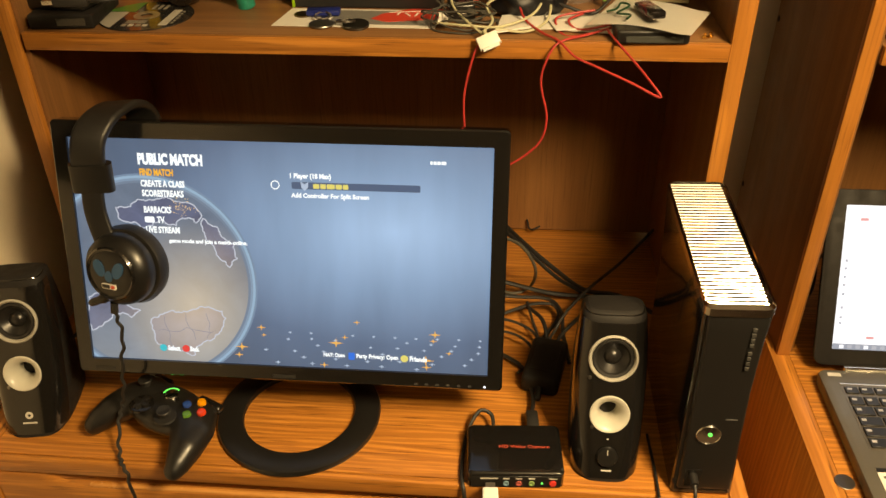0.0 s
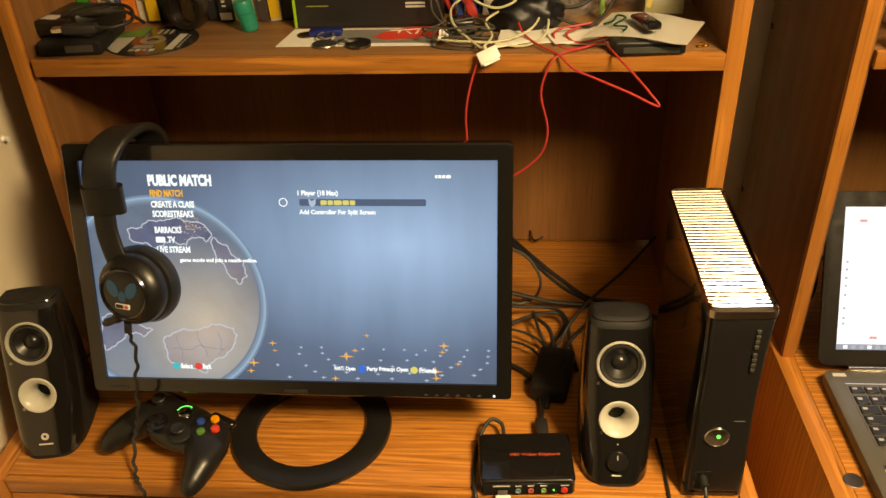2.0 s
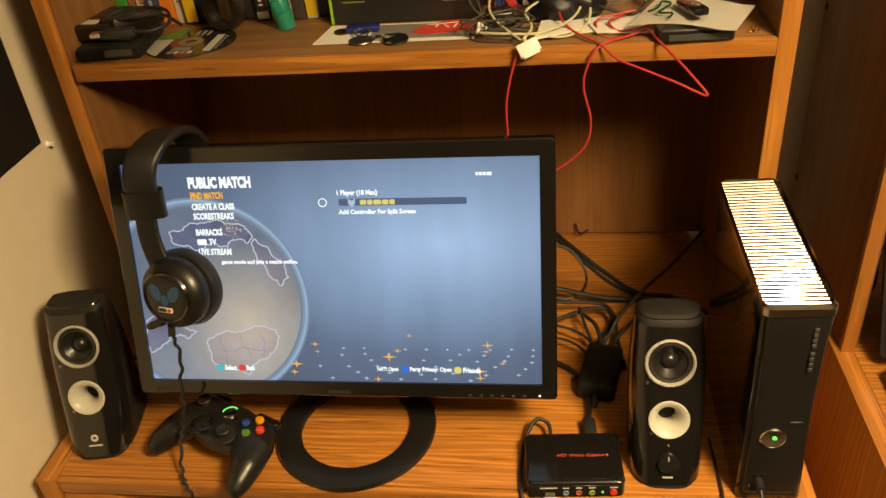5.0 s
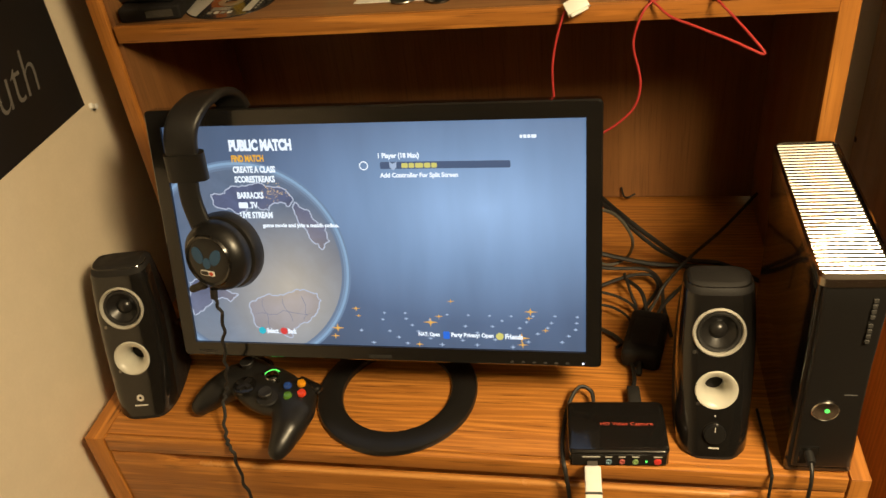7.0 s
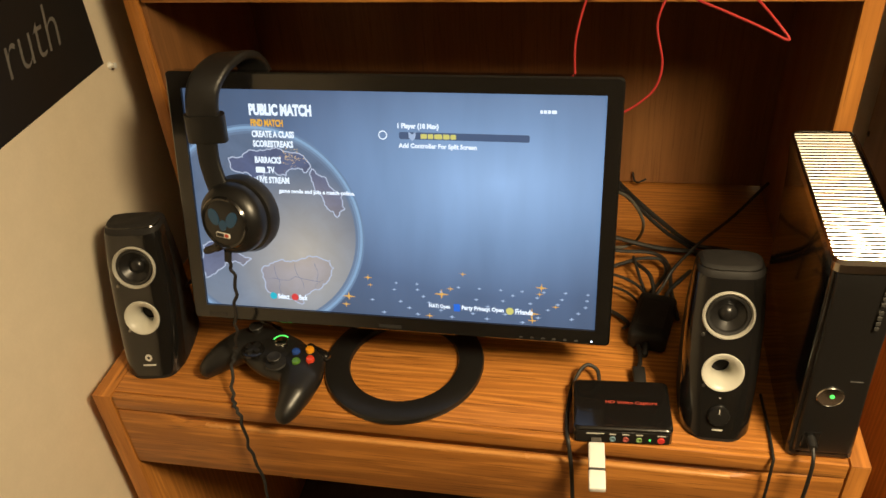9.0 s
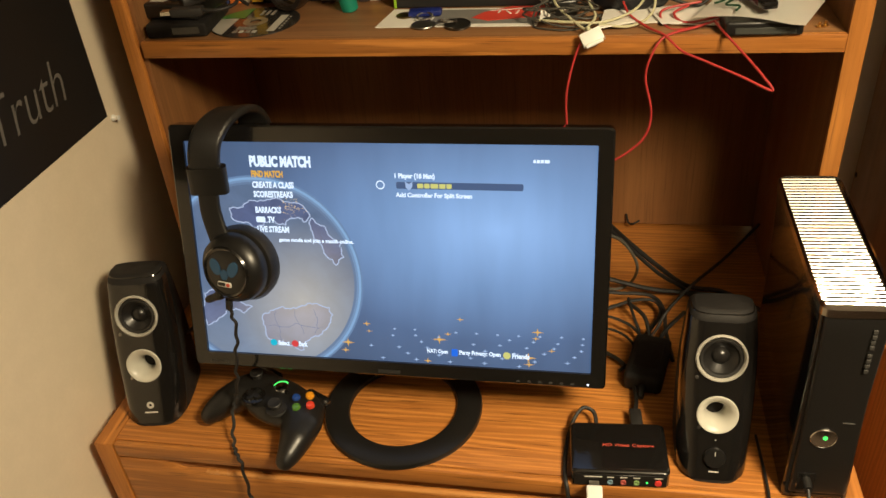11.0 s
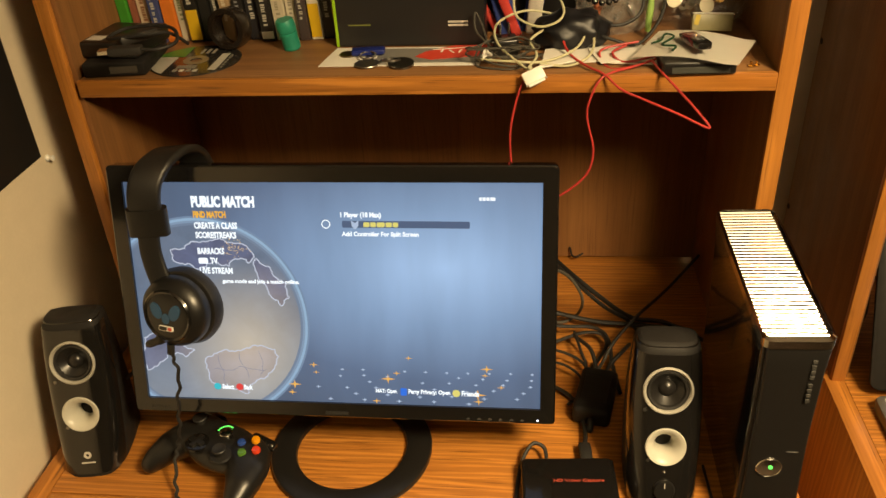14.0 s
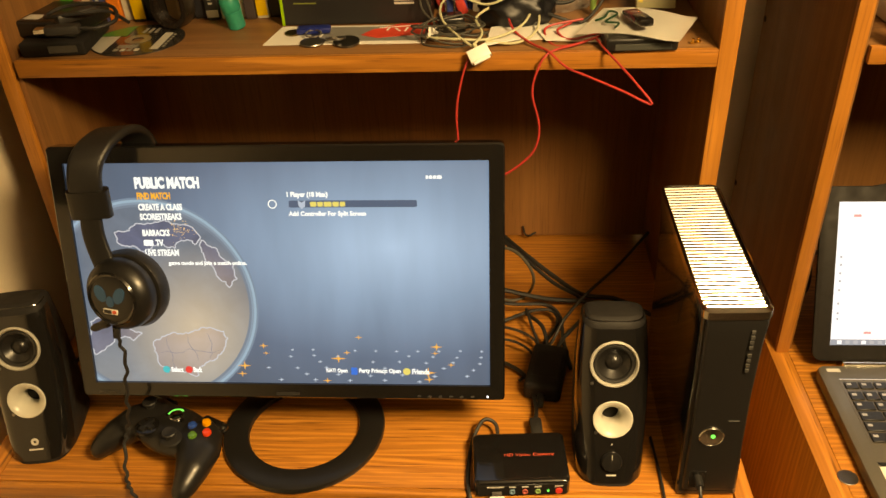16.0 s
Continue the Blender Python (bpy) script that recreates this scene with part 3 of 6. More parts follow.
    for row, v in enumerate((0.84, 0.868, 0.895, 0.925, 0.957, 0.985)):
        for k in range(-6, 8):
            u = 0.72 + (k + 0.45 * (row % 2)) * (0.052 + 0.007 * row) - 0.004 * row
            if 0.42 + 0.01 * (5 - row) < u < 0.985 and rnd.random() < 0.85:
                x, y = at(u, v + rnd.uniform(-0.004, 0.004))
                stars.append(cross(x, y, 0.0017 + 0.0002 * row, 0.0008))
    for u, v, r in ((0.440, 0.820, 0.0042), (0.445, 0.855, 0.0028), (0.626, 0.878, 0.0068), (0.648, 0.850, 0.0036), (0.679, 0.778, 0.0034), (0.870, 0.820, 0.0056), (0.866, 0.850, 0.0034), (0.848, 0.943, 0.0074), (0.850, 0.975, 0.0048), (0.388, 0.916, 0.0062), (0.380, 0.955, 0.0044), (0.595, 0.985, 0.0042), (0.905, 0.905, 0.0034)):
        x, y = at(u, v)
        flares.append(cross(x, y, r * 0.95, r * 0.2))
    tagged(part("star_field", joined(*stars), UI_STAR, scr, smooth=False), kind="stuff")
    for bm in flares:
        part("gold_flare", bm, UI_GOLD, scr, smooth=False)
    # marks on the chin
    part("logo_mark", flat(round_rect(-0.018, 0.012, -0.1580, -0.1536, 0.001), 0.0050, 0.0009), plain("dull_mark", (0.022, 0.021, 0.020), 0.5, vary=0.05), panel)
    words("HDMI", 0.026, DIM_MARK, "chin_text", panel, Matrix.Translation((-0.238, -0.1555, 0.0057)), 0.0042)
    for i in range(6):
        part("touch_mark", flat(oval(0.165 + 0.0135 * i, -0.1575, 0.0024, 0.0012, 12), 0.0051, 0.0008), DIM_MARK, panel)
    part("power_led", flat(oval(0.2515, -0.1572, 0.0014, 0.0014, 12), 0.0054, 0.0006), glow("white_led", (0.8, 0.85, 1.0), 2.0), panel)
    # ring stand and short neck
    prof = [(0.0745, 0.0), (0.0735, 0.004), (0.0750, 0.0075), (0.0800, 0.009), (0.1020, 0.009), (0.1075, 0.0075), (0.1090, 0.004), (0.1080, 0.0)]
    part("ring_base", lathe(prof, 96, Matrix.Translation((0.003, 0.002, 0.0)), True), BLACK_SATIN, mon, "black ring-shaped stand foot")
    part("neck", tube([(0.003, 0.092, 0.006), (0.003, 0.098, 0.03), (0.003, 0.100, 0.07), (0.003, 0.092, 0.11)], 0.022, 16), BLACK_SATIN, mon)
    return mon


monitor = make_monitor()


# ---- loudspeakers ----
def make_speaker(m, label, with_controls):
    s = thing("loudspeaker", m, label, "speaker", "desktop loudspeakers")
    lean = math.tan(radians(20))
    def section(h, grow=1.0):
        """A rounded outline at height h: bowed front that leans back, flatter rear, domed top."""
        k = min(1.0, max(0.0, (h - 0.192) / 0.0125))
        w = (0.0422 + 0.0022 * math.sin(math.pi * min(1, h / 0.17)) - 0.0045 * max(0.0, (h - 0.15) / 0.05) - 0.0085 * k * k) * grow
        if h < 0.006:
            w -= 0.004 * (1 - h / 0.006) ** 2
        front, back = h * lean - 0.0045 + 0.012 * k ** 3, 0.126 - 0.03 * h - 0.012 * k ** 3
        cy, half = (front + back) / 2, (back - front) / 2
        out = []
        for i in range(48):
            q = 2 * math.pi * i / 48
            c, d = math.cos(q), math.sin(q)
            rear = max(0.0, d)
            out.append((w * (1 - 0.16 * rear) * math.copysign(abs(c) ** 0.52, c), cy + (half * grow if d < 0 else half) * math.copysign(abs(d) ** (0.62 if d < 0 else 0.45), d), h - 0.009 * k * rear))
        return out
    def on(h, out=0.0):
        return Matrix.Translation((0, h * lean - 0.0045 - out, h)) @ Matrix.Rotation(radians(90 - 20), 4, "X")
    def bore(h, r, deep):
        return lathe([(0, 0.03), (r, 0.03), (r, -deep), (0, -deep)], 40, on(h))
    hs = [0, 0.002, 0.006, 0.02, 0.05, 0.09, 0.13, 0.16, 0.178, 0.188, 0.194, 0.1975, 0.2000, 0.2020, 0.2030]
    part("cabinet", carve(loft([section(h) for h in hs]), [bore(0.151, 0.0252, 0.014), bore(0.0845, 0.0212, 0.034)]), BLACK_MATTE, s, "matte black speaker cabinet")
    skin = loft([section(h, 1.022) for h in (0.005, 0.02, 0.05, 0.09, 0.13, 0.16, 0.178, 0.190, 0.200)])
    bmesh.ops.bisect_plane(skin, geom=skin.verts[:] + skin.edges[:] + skin.faces[:], plane_co=(0, 0.021, 0), plane_no=(0, 1, -lean), clear_outer=True)
    edge = [e for e in skin.edges if e.is_boundary]
    bmesh.ops.holes_fill(skin, edges=edge)
    bmesh.ops.recalc_face_normals(skin, faces=skin.faces)
    front = part("baffle", carve(skin, [bore(0.151, 0.0252, 0.014), bore(0.0845, 0.0212, 0.034)]), BLACK_GLOSS, s, "bowed glossy black front")
    part("driver_ring", lathe([(0.0255, -0.003), (0.0290, -0.002), (0.0295, 0.001), (0.0285, 0.0026), (0.0272, 0.0030), (0.0252, 0.0008), (0.0246, -0.003)], 56, on(0.151), True), GREY_RING, front, "pale grey driver ring")
    part("surround", lathe([(0.0256, -0.004), (0.0250, -0.0010), (0.0232, 0.0010), (0.0208, 0.0004), (0.0192, -0.0020), (0.0190, -0.004)], 48, on(0.151)), RUBBER, front)
    part("cone", lathe([(0.0194, -0.0022), (0.0150, -0.0062), (0.0105, -0.0096), (0.0098, -0.0080), (0.0070, -0.0050), (0.0035, -0.0034), (0, -0.0030)], 40, on(0.151)), CLOTH_CONE, front, "dark domed speaker cone")
    part("bass_port", lathe([(0.0212, -0.004), (0.0236, -0.0005), (0.0242, 0.0015), (0.0232, 0.0028), (0.0205, 0.0022), (0.0160, -0.0020), (0.0125, -0.0080), (0.0110, -0.0150), (0.0108, -0.0300)], 48, on(0.0845)), PORT_WHITE, front, "ivory flared bass port")
    part("port_hole", lathe([(0.0112, -0.0290), (0.0, -0.0290)], 32, on(0.0845)), BLACK_MATTE, front)
    for h in (0.122, 0.062):
        part("screw_cap", lathe([(0.0022, -0.001), (0.0022, 0.0008), (0, 0.0012)], 12, on(h) @ Matrix.Translation((-0.026 if h > 0.1 else -0.020, 0.006, 0))), STEEL, front)
    if with_controls:
        part("volume_knob", lathe([(0.0125, -0.003), (0.0128, 0.004), (0.0115, 0.0065), (0.004, 0.007), (0, 0.007)], 36, on(0.033)), BLACK_SATIN, front)
        part("knob_pointer", rbox(-0.0005, 0.0005, 0.004, 0.010, 0.0066, 0.0074, 0, 1, on(0.033)), GREY_MARK, front)
        part("power_led", lathe([(0.0014, -0.001), (0.0014, 0.001), (0, 0.0014)], 10, on(0.054)), GREY_MARK, front)
        part("label_mark", rbox(-0.006, 0.006, -0.0008, 0.0008, 0.0004, 0.0022, 0, 1, on(0.015)), GREY_MARK, front)
    else:
        part("logo_mark", lathe([(0.0020, 0), (0.0050, 0), (0.0050, 0.0012), (0.0020, 0.0012)], 20, on(0.030) @ Matrix.Translation((0, 0, 0.0006)), True), GREY_MARK, front)
        part("label_mark", rbox(-0.009, 0.009, -0.001, 0.001, 0.0004, 0.0020, 0, 1, on(0.020)), GREY_MARK, front)
    return s


make_speaker(pose(0.4255, 0.024, DESK, 0, 0, 0), "black desktop speaker with a volume knob on the oak desk", True)
make_speaker(pose(-0.317, 0.044, DESK, 0, 0, 9), "black desktop speaker beside the cream wall", False)


# ---- game console ----
def make_console():
    """Upright console, origin at the middle of its front lower edge."""
    c = thing("game_console", pose(0.5385, 0.004, DESK, 0, -1.4, 0), "black upright game console with a silver top grille", "game console")
    D, H = 0.264, 0.2875
    secs = []
    for z, x, f in ((0, 0.0340, 0.010), (0.003, 0.0362, 0.005), (0.10, 0.0338, 0.007), (0.17, 0.0322, 0.007), (0.24, 0.0330, 0.004), (0.278, 0.0345, 0.001), (0.2845, 0.0340, 0.001)):
        secs.append([(a, b, z) for a, b in round_rect(-x, x + 0.0022 * z / H, f, D - f, 0.006)])
    body = part("body", loft(secs), BLACK_GLOSS, c, "black console body with a narrow waist")
    part("front_panel", loft([[(a, b, z) for a, b in round_rect(-x, x + 0.003, f, 0.016, 0.003, 3)] for z, x, f in ((0.012, 0.0295, 0.0035), (0.015, 0.0300, 0.0025), (0.10, 0.0285, 0.0025), (0.17, 0.0278, 0.0020), (0.24, 0.0285, -0.0005), (0.272, 0.0298, -0.0022), (0.275, 0.0292, -0.0012))]), BLACK_SATIN, body)
    frame_o, frame_i = round_rect(-0.0354, 0.0376, -0.003, 0.264, 0.012), round_rect(-0.0324, 0.0346, 0.003, 0.2605, 0.009)
    bm = bmesh.new()
    rs = [[bm.verts.new((x, y, z)) for x, y in o] for o, z in ((frame_o, H - 0.0110), (frame_o, H - 0.0015), (frame_i, H + 0.0005), (frame_i, H - 0.0085))]
    for a, b in zip(rs, rs[1:]):
        for i in range(len(a)):
            bm.faces.new((a[i], a[(i + 1) % len(a)], b[(i + 1) % len(a)], b[i]))
    bmesh.ops.recalc_face_normals(bm, faces=bm.faces)
    part("grille_frame", bm, DARK_CHROME, body, "shiny rim round the grille")
    part("grille_floor", rbox(-0.0324, 0.0346, 0.003, 0.2605, H - 0.0110, H - 0.0080, 0, 1), BLACK_MATTE, body)
    # louvres whose bright upper faces lean towards the front
    n, first = 38, None
    profile = ((-0.0030, 0.0), (0.0018, 0.00435), (0.0023, 0.00435), (0.0025, 0.0038), (0.0004, 0.0))
    for i in range(n):
        y = 0.0082 + i * (0.2480 / (n - 1))
        if first is None:
            first = part("slat", loft([[(x, a, b) for a, b in profile] for x in (-0.0314, 0.0308)]), SILVER, c, "", False)
            first.location = (0, y, H - 0.0062)
        else:
            s = new("slat", first.data)
            s.parent, s.location = c, (0, y, H - 0.0062)
    bx, bz = -0.0053, 0.1035
    btn = part("power_button", lathe([(0.0138, -0.002), (0.0144, 0.0012), (0.0134, 0.0022), (0.0128, 0.0016), (0.006, 0.0030), (0, 0.0036)], 24, Matrix.Translation((bx, 0.0026, bz)) @ Matrix.Rotation(radians(90), 4, "X")), CHROME, c, "round chrome power button")
    part("button_light", lathe([(0.0026, 0), (0.0024, 0.0010), (0, 0.0012)], 14, Matrix.Translation((bx + 0.001, -0.0006, bz + 0.003)) @ Matrix.Rotation(radians(90), 4, "X")), GREEN_LED, btn, "green light")
    part("eject_button", rbox(0.010, 0.023, 0.0010, 0.0028, 0.1275, 0.1287, 0.0003, 1), DIM_MARK, body)
    for i in range(8):
        z = 0.262 - 0.0070 * i - (0.004 if i > 3 else 0)
        part("logo_mark", rbox(0.0165, 0.0210, -0.0034 + 0.02 * (0.262 - z), -0.0005, z - 0.0046, z, 0.0004, 1), FAINT_MARK, body)
    part("usb_door", rbox(-0.024, -0.004, 0.0014, 0.0032, 0.018, 0.046, 0.001, 1), BLACK_GLOSS, body)
    return c


make_console()
tagged(part("controller_cable", joined(
    tube([(0.5235, 0.006, DESK + 0.036), (0.5235, -0.010, DESK + 0.036)], 0.005, 12, 3),
    tube([(0.5235, -0.009, DESK + 0.036), (0.5235, -0.020, DESK + 0.026), (0.523, -0.024, DESK), (0.521, -0.026, DESK - 0.08), (0.517, -0.028, DESK - 0.3), (0.51, -0.05, DESK - 0.62)], 0.0022)), RUBBER),
    "black cable plugged into the console front", "cable")
tagged(part("speaker_cable", tube([(0.486, 0.10, DESK + 0.003), (0.488, 0.045, DESK + 0.003), (0.488, 0.005, DESK + 0.003), (0.487, -0.006, DESK - 0.006), (0.486, -0.008, DESK - 0.10), (0.48, -0.01, DESK - 0.4)], 0.0018), RUBBER), "thin black cable over the desk edge", "cable")


# ---- capture box ----
def make_capture():
    c = thing("capture_box", pose(0.3165, 0.002, DESK, 0, 0, 3.5), "small glossy black video capture box", "capture box")
    w = 0.0585
    secs = [[(x, y, z) for x, y in round_rect(-w + k, w - k, k, 0.082 - k, 0.007)] for z, k in ((0, 0.002), (0.002, 0), (0.0225, 0), (0.0245, 0.0015), (0.0252, 0.004))]
    body = part("case", loft(secs), BLACK_GLOSS, c, "glossy black plastic case")
    words("HD Video Capture", 0.062, RED_PRINT, "lettering", body, Matrix.Translation((0.012, 0.043, 0.0254)), 0.0062)
    part("front_plate", rbox(-w + 0.004, w - 0.004, -0.0008, 0.001, 0.0035, 0.0215, 0.0003, 1), BLACK_SATIN, body)
    turn = Matrix.Rotation(radians(90), 4, "X")
    for x, col in ((-0.012, (0.16, 0.26, 0.32)), (0.0035, (0.42, 0.10, 0.08)), (0.019, (0.22, 0.34, 0.12))):
        jack = part("jack", lathe([(0.0036, 0), (0.0036, 0.0020), (0.0022, 0.0020), (0.0018, 0.0004), (0, 0.0004)], 20, Matrix.Translation((x, -0.0006, 0.010)) @ turn), plain("jack_colour", col, 0.4), c)
        part("jack_text", rbox(x - 0.004, x + 0.004, -0.0011, -0.0006, 0.0168, 0.0186, 0, 1), GREY_MARK, body)
    part("status_light", lathe([(0.0014, 0), (0.0012, 0.001), (0, 0.0012)], 12, Matrix.Translation((0.0315, -0.0008, 0.010)) @ turn), GREEN_LED, c)
    part("record_button", lathe([(0.0044, 0), (0.0042, 0.0018), (0, 0.0020)], 20, Matrix.Translation((0.0445, -0.0008, 0.010)) @ turn), plain("red_button", (0.70, 0.05, 0.04), 0.35), c, "red round button")
    part("button_text", rbox(0.0395, 0.0495, -0.0011, -0.0006, 0.0168, 0.0186, 0, 1), GREY_MARK, body)
    part("socket_text", rbox(-0.043, -0.022, -0.0011, -0.0006, 0.0172, 0.0190, 0, 1), GREY_MARK, body)
    return c


make_capture()
stick = thing("usb_stick", pose(0.2855, -0.0005, DESK + 0.010, 9, 0, 3), "white usb stick sticking out over the desk edge", "usb stick")
part("body", rbox(-0.0095, 0.0095, -0.068, -0.008, -0.0045, 0.0045, 0.002, 3), WHITE_PLASTIC, stick)
part("cap", rbox(-0.0097, 0.0097, -0.0692, -0.044, -0.0047, 0.0047, 0.002, 3), WHITE_PLASTIC, stick)
part("cap_seam", rbox(-0.00975, 0.00975, -0.0444, -0.0437, -0.00475, 0.00475, 0.002, 3), DIM_MARK, stick)
part("plug", rbox(-0.006, 0.006, -0.009, -0.0008, -0.0023, 0.0023, 0.0003, 1), STEEL, stick)
tagged(part("capture_cable", tube([(0.287, 0.088, DESK + 0.012), (0.283, 0.106, DESK + 0.018), (0.268, 0.108, DESK + 0.022), (0.255, 0.088, DESK + 0.010), (0.2495, 0.05, DESK + 0.004), (0.250, 0.012, DESK + 0.004), (0.254, -0.006, DESK - 0.006), (0.259, -0.010, DESK - 0.06), (0.264, -0.012, DESK - 0.20), (0.27, -0.02, DESK - 0.6)], 0.0026), RUBBER), "black cable looping round the capture box", "cable")


# ---- game controller ----
def make_controller():
    """Local: x right, y away from the player, z up."""
    c = thing("game_controller", pose(-0.142, 0.067, DESK, 0, 0, -27) @ Matrix.Scale(1.07, 4), "black wireless game controller lying on the desk", "game controller")
    bm = bmesh.new()
    def blob(cx, cy, cz, sx, sy, sz, turn=0, tip=0):
        r = bmesh.ops.create_icosphere(bm, subdivisions=3, radius=1)
        bmesh.ops.transform(bm, matrix=Matrix.Translation((cx, cy, cz)) @ Matrix.Rotation(radians(turn), 4, "Z") @ Matrix.Rotation(radians(tip), 4, "X") @ Matrix.Diagonal((sx, sy, sz, 1)), verts=r["verts"])
    def limb(stations):
        """A row of close ellipsoids from one station to the next: x, y, z, half width, half height."""
        for a, b in zip(stations, stations[1:]):
            for k in range(5):
                q = [u + (v - u) * k / 5 for u, v in zip(a, b)]
                blob(q[0], q[1], q[2], q[3], q[3], q[4])
        q = stations[-1]
        blob(q[0], q[1], q[2], q[3], q[3], q[4])
    blob(0, 0.004, 0.029, 0.058, 0.034, 0.0165)
    blob(0, 0.024, 0.027, 0.045, 0.017, 0.015)
    for side in (-1, 1):
        limb([(side * 0.036, 0.010, 0.029, 0.031, 0.0175), (side * 0.051, -0.004, 0.0275, 0.0265, 0.0185), (side * 0.0610, -0.024, 0.0245, 0.0205, 0.0185), (side * 0.0675, -0.044, 0.0195, 0.0145, 0.0155), (side * 0.0690, -0.053, 0.0170, 0.0115, 0.0125)])
    body = part("shell", bm, BLACK_SATIN, c, "black satin controller shell")
    rm = body.modifiers.new("blend", "REMESH")
    rm.mode, rm.voxel_size, rm.use_smooth_shade = "VOXEL", 0.0022, True
    sm = body.modifiers.new("soften", "SMOOTH")
    sm.factor, sm.iterations = 0.6, 8
    top = 0.0455
    def stick(x, y, name):
        part(name, lathe([(0.0135, 0), (0.0125, 0.002), (0.006, 0.003), (0.0055, 0.008), (0.0085, 0.0095), (0.0090, 0.0115), (0.0080, 0.0125), (0.004, 0.0115), (0, 0.0112)], 28, Matrix.Translation((x, y, top - 0.003))), RUBBER, c)
    stick(-0.041, 0.012, "thumb_stick")
    stick(0.020, -0.014, "thumb_stick")
    part("pad_well", lathe([(0.0150, 0), (0.0145, 0.0022), (0.012, 0.0028), (0, 0.0022)], 28, Matrix.Translation((-0.020, -0.014, top - 0.0025))), BLACK_GLOSS, c)
    part("direction_pad", joined(rbox(-0.0105, 0.0105, -0.0035, 0.0035, 0, 0.004, 0.001, 2, Matrix.Translation((-0.020, -0.014, top - 0.0005))), rbox(-0.0035, 0.0035, -0.0105, 0.0105, 0, 0.0041, 0.001, 2, Matrix.Translation((-0.020, -0.014, top - 0.0005)))), BLACK_SATIN, c)
    for x, y, name, col in ((0.042, 0.024, "yellow", (0.75, 0.30, 0.01)), (0.042, 0.000, "green", (0.08, 0.20, 0.03)), (0.030, 0.012, "blue", (0.02, 0.06, 0.28)), (0.054, 0.012, "red", (0.60, 0.05, 0.02))):
        part("face_button", lathe([(0.0055, 0), (0.0055, 0.003), (0.0045, 0.0046), (0, 0.0054)], 24, Matrix.Translation((x, y, top - 0.0010))), plain(name + "_button", col, 0.22, coat=0.5), c, name + " button")
    g = part("guide_button", lathe([(0.0085, 0), (0.0085, 0.002), (0.0070, 0.003), (0, 0.0034)], 28, Matrix.Translation((0, 0.015, top - 0.0010))), CHROME, c, "round silver guide button")
    part("light_arc", ring_flat(0, 0.015, 0.0088, 0.0108, top + 0.0016, 24, 70, 200), GREEN_LED, g, "lit green arc")
    for x in (-0.012, 0.012):
        part("small_button", lathe([(0.0028, 0), (0.0026, 0.0016), (0, 0.0018)], 16, Matrix.Translation((x, 0.013, top - 0.0008))), BLACK_GLOSS, c)
    for x in (-0.043, 0.043):
        part("bumper", rbox(x - 0.019, x + 0.019, 0.028, 0.041, 0.028, 0.040, 0.005, 3), BLACK_GLOSS, c)
    return c


make_controller()


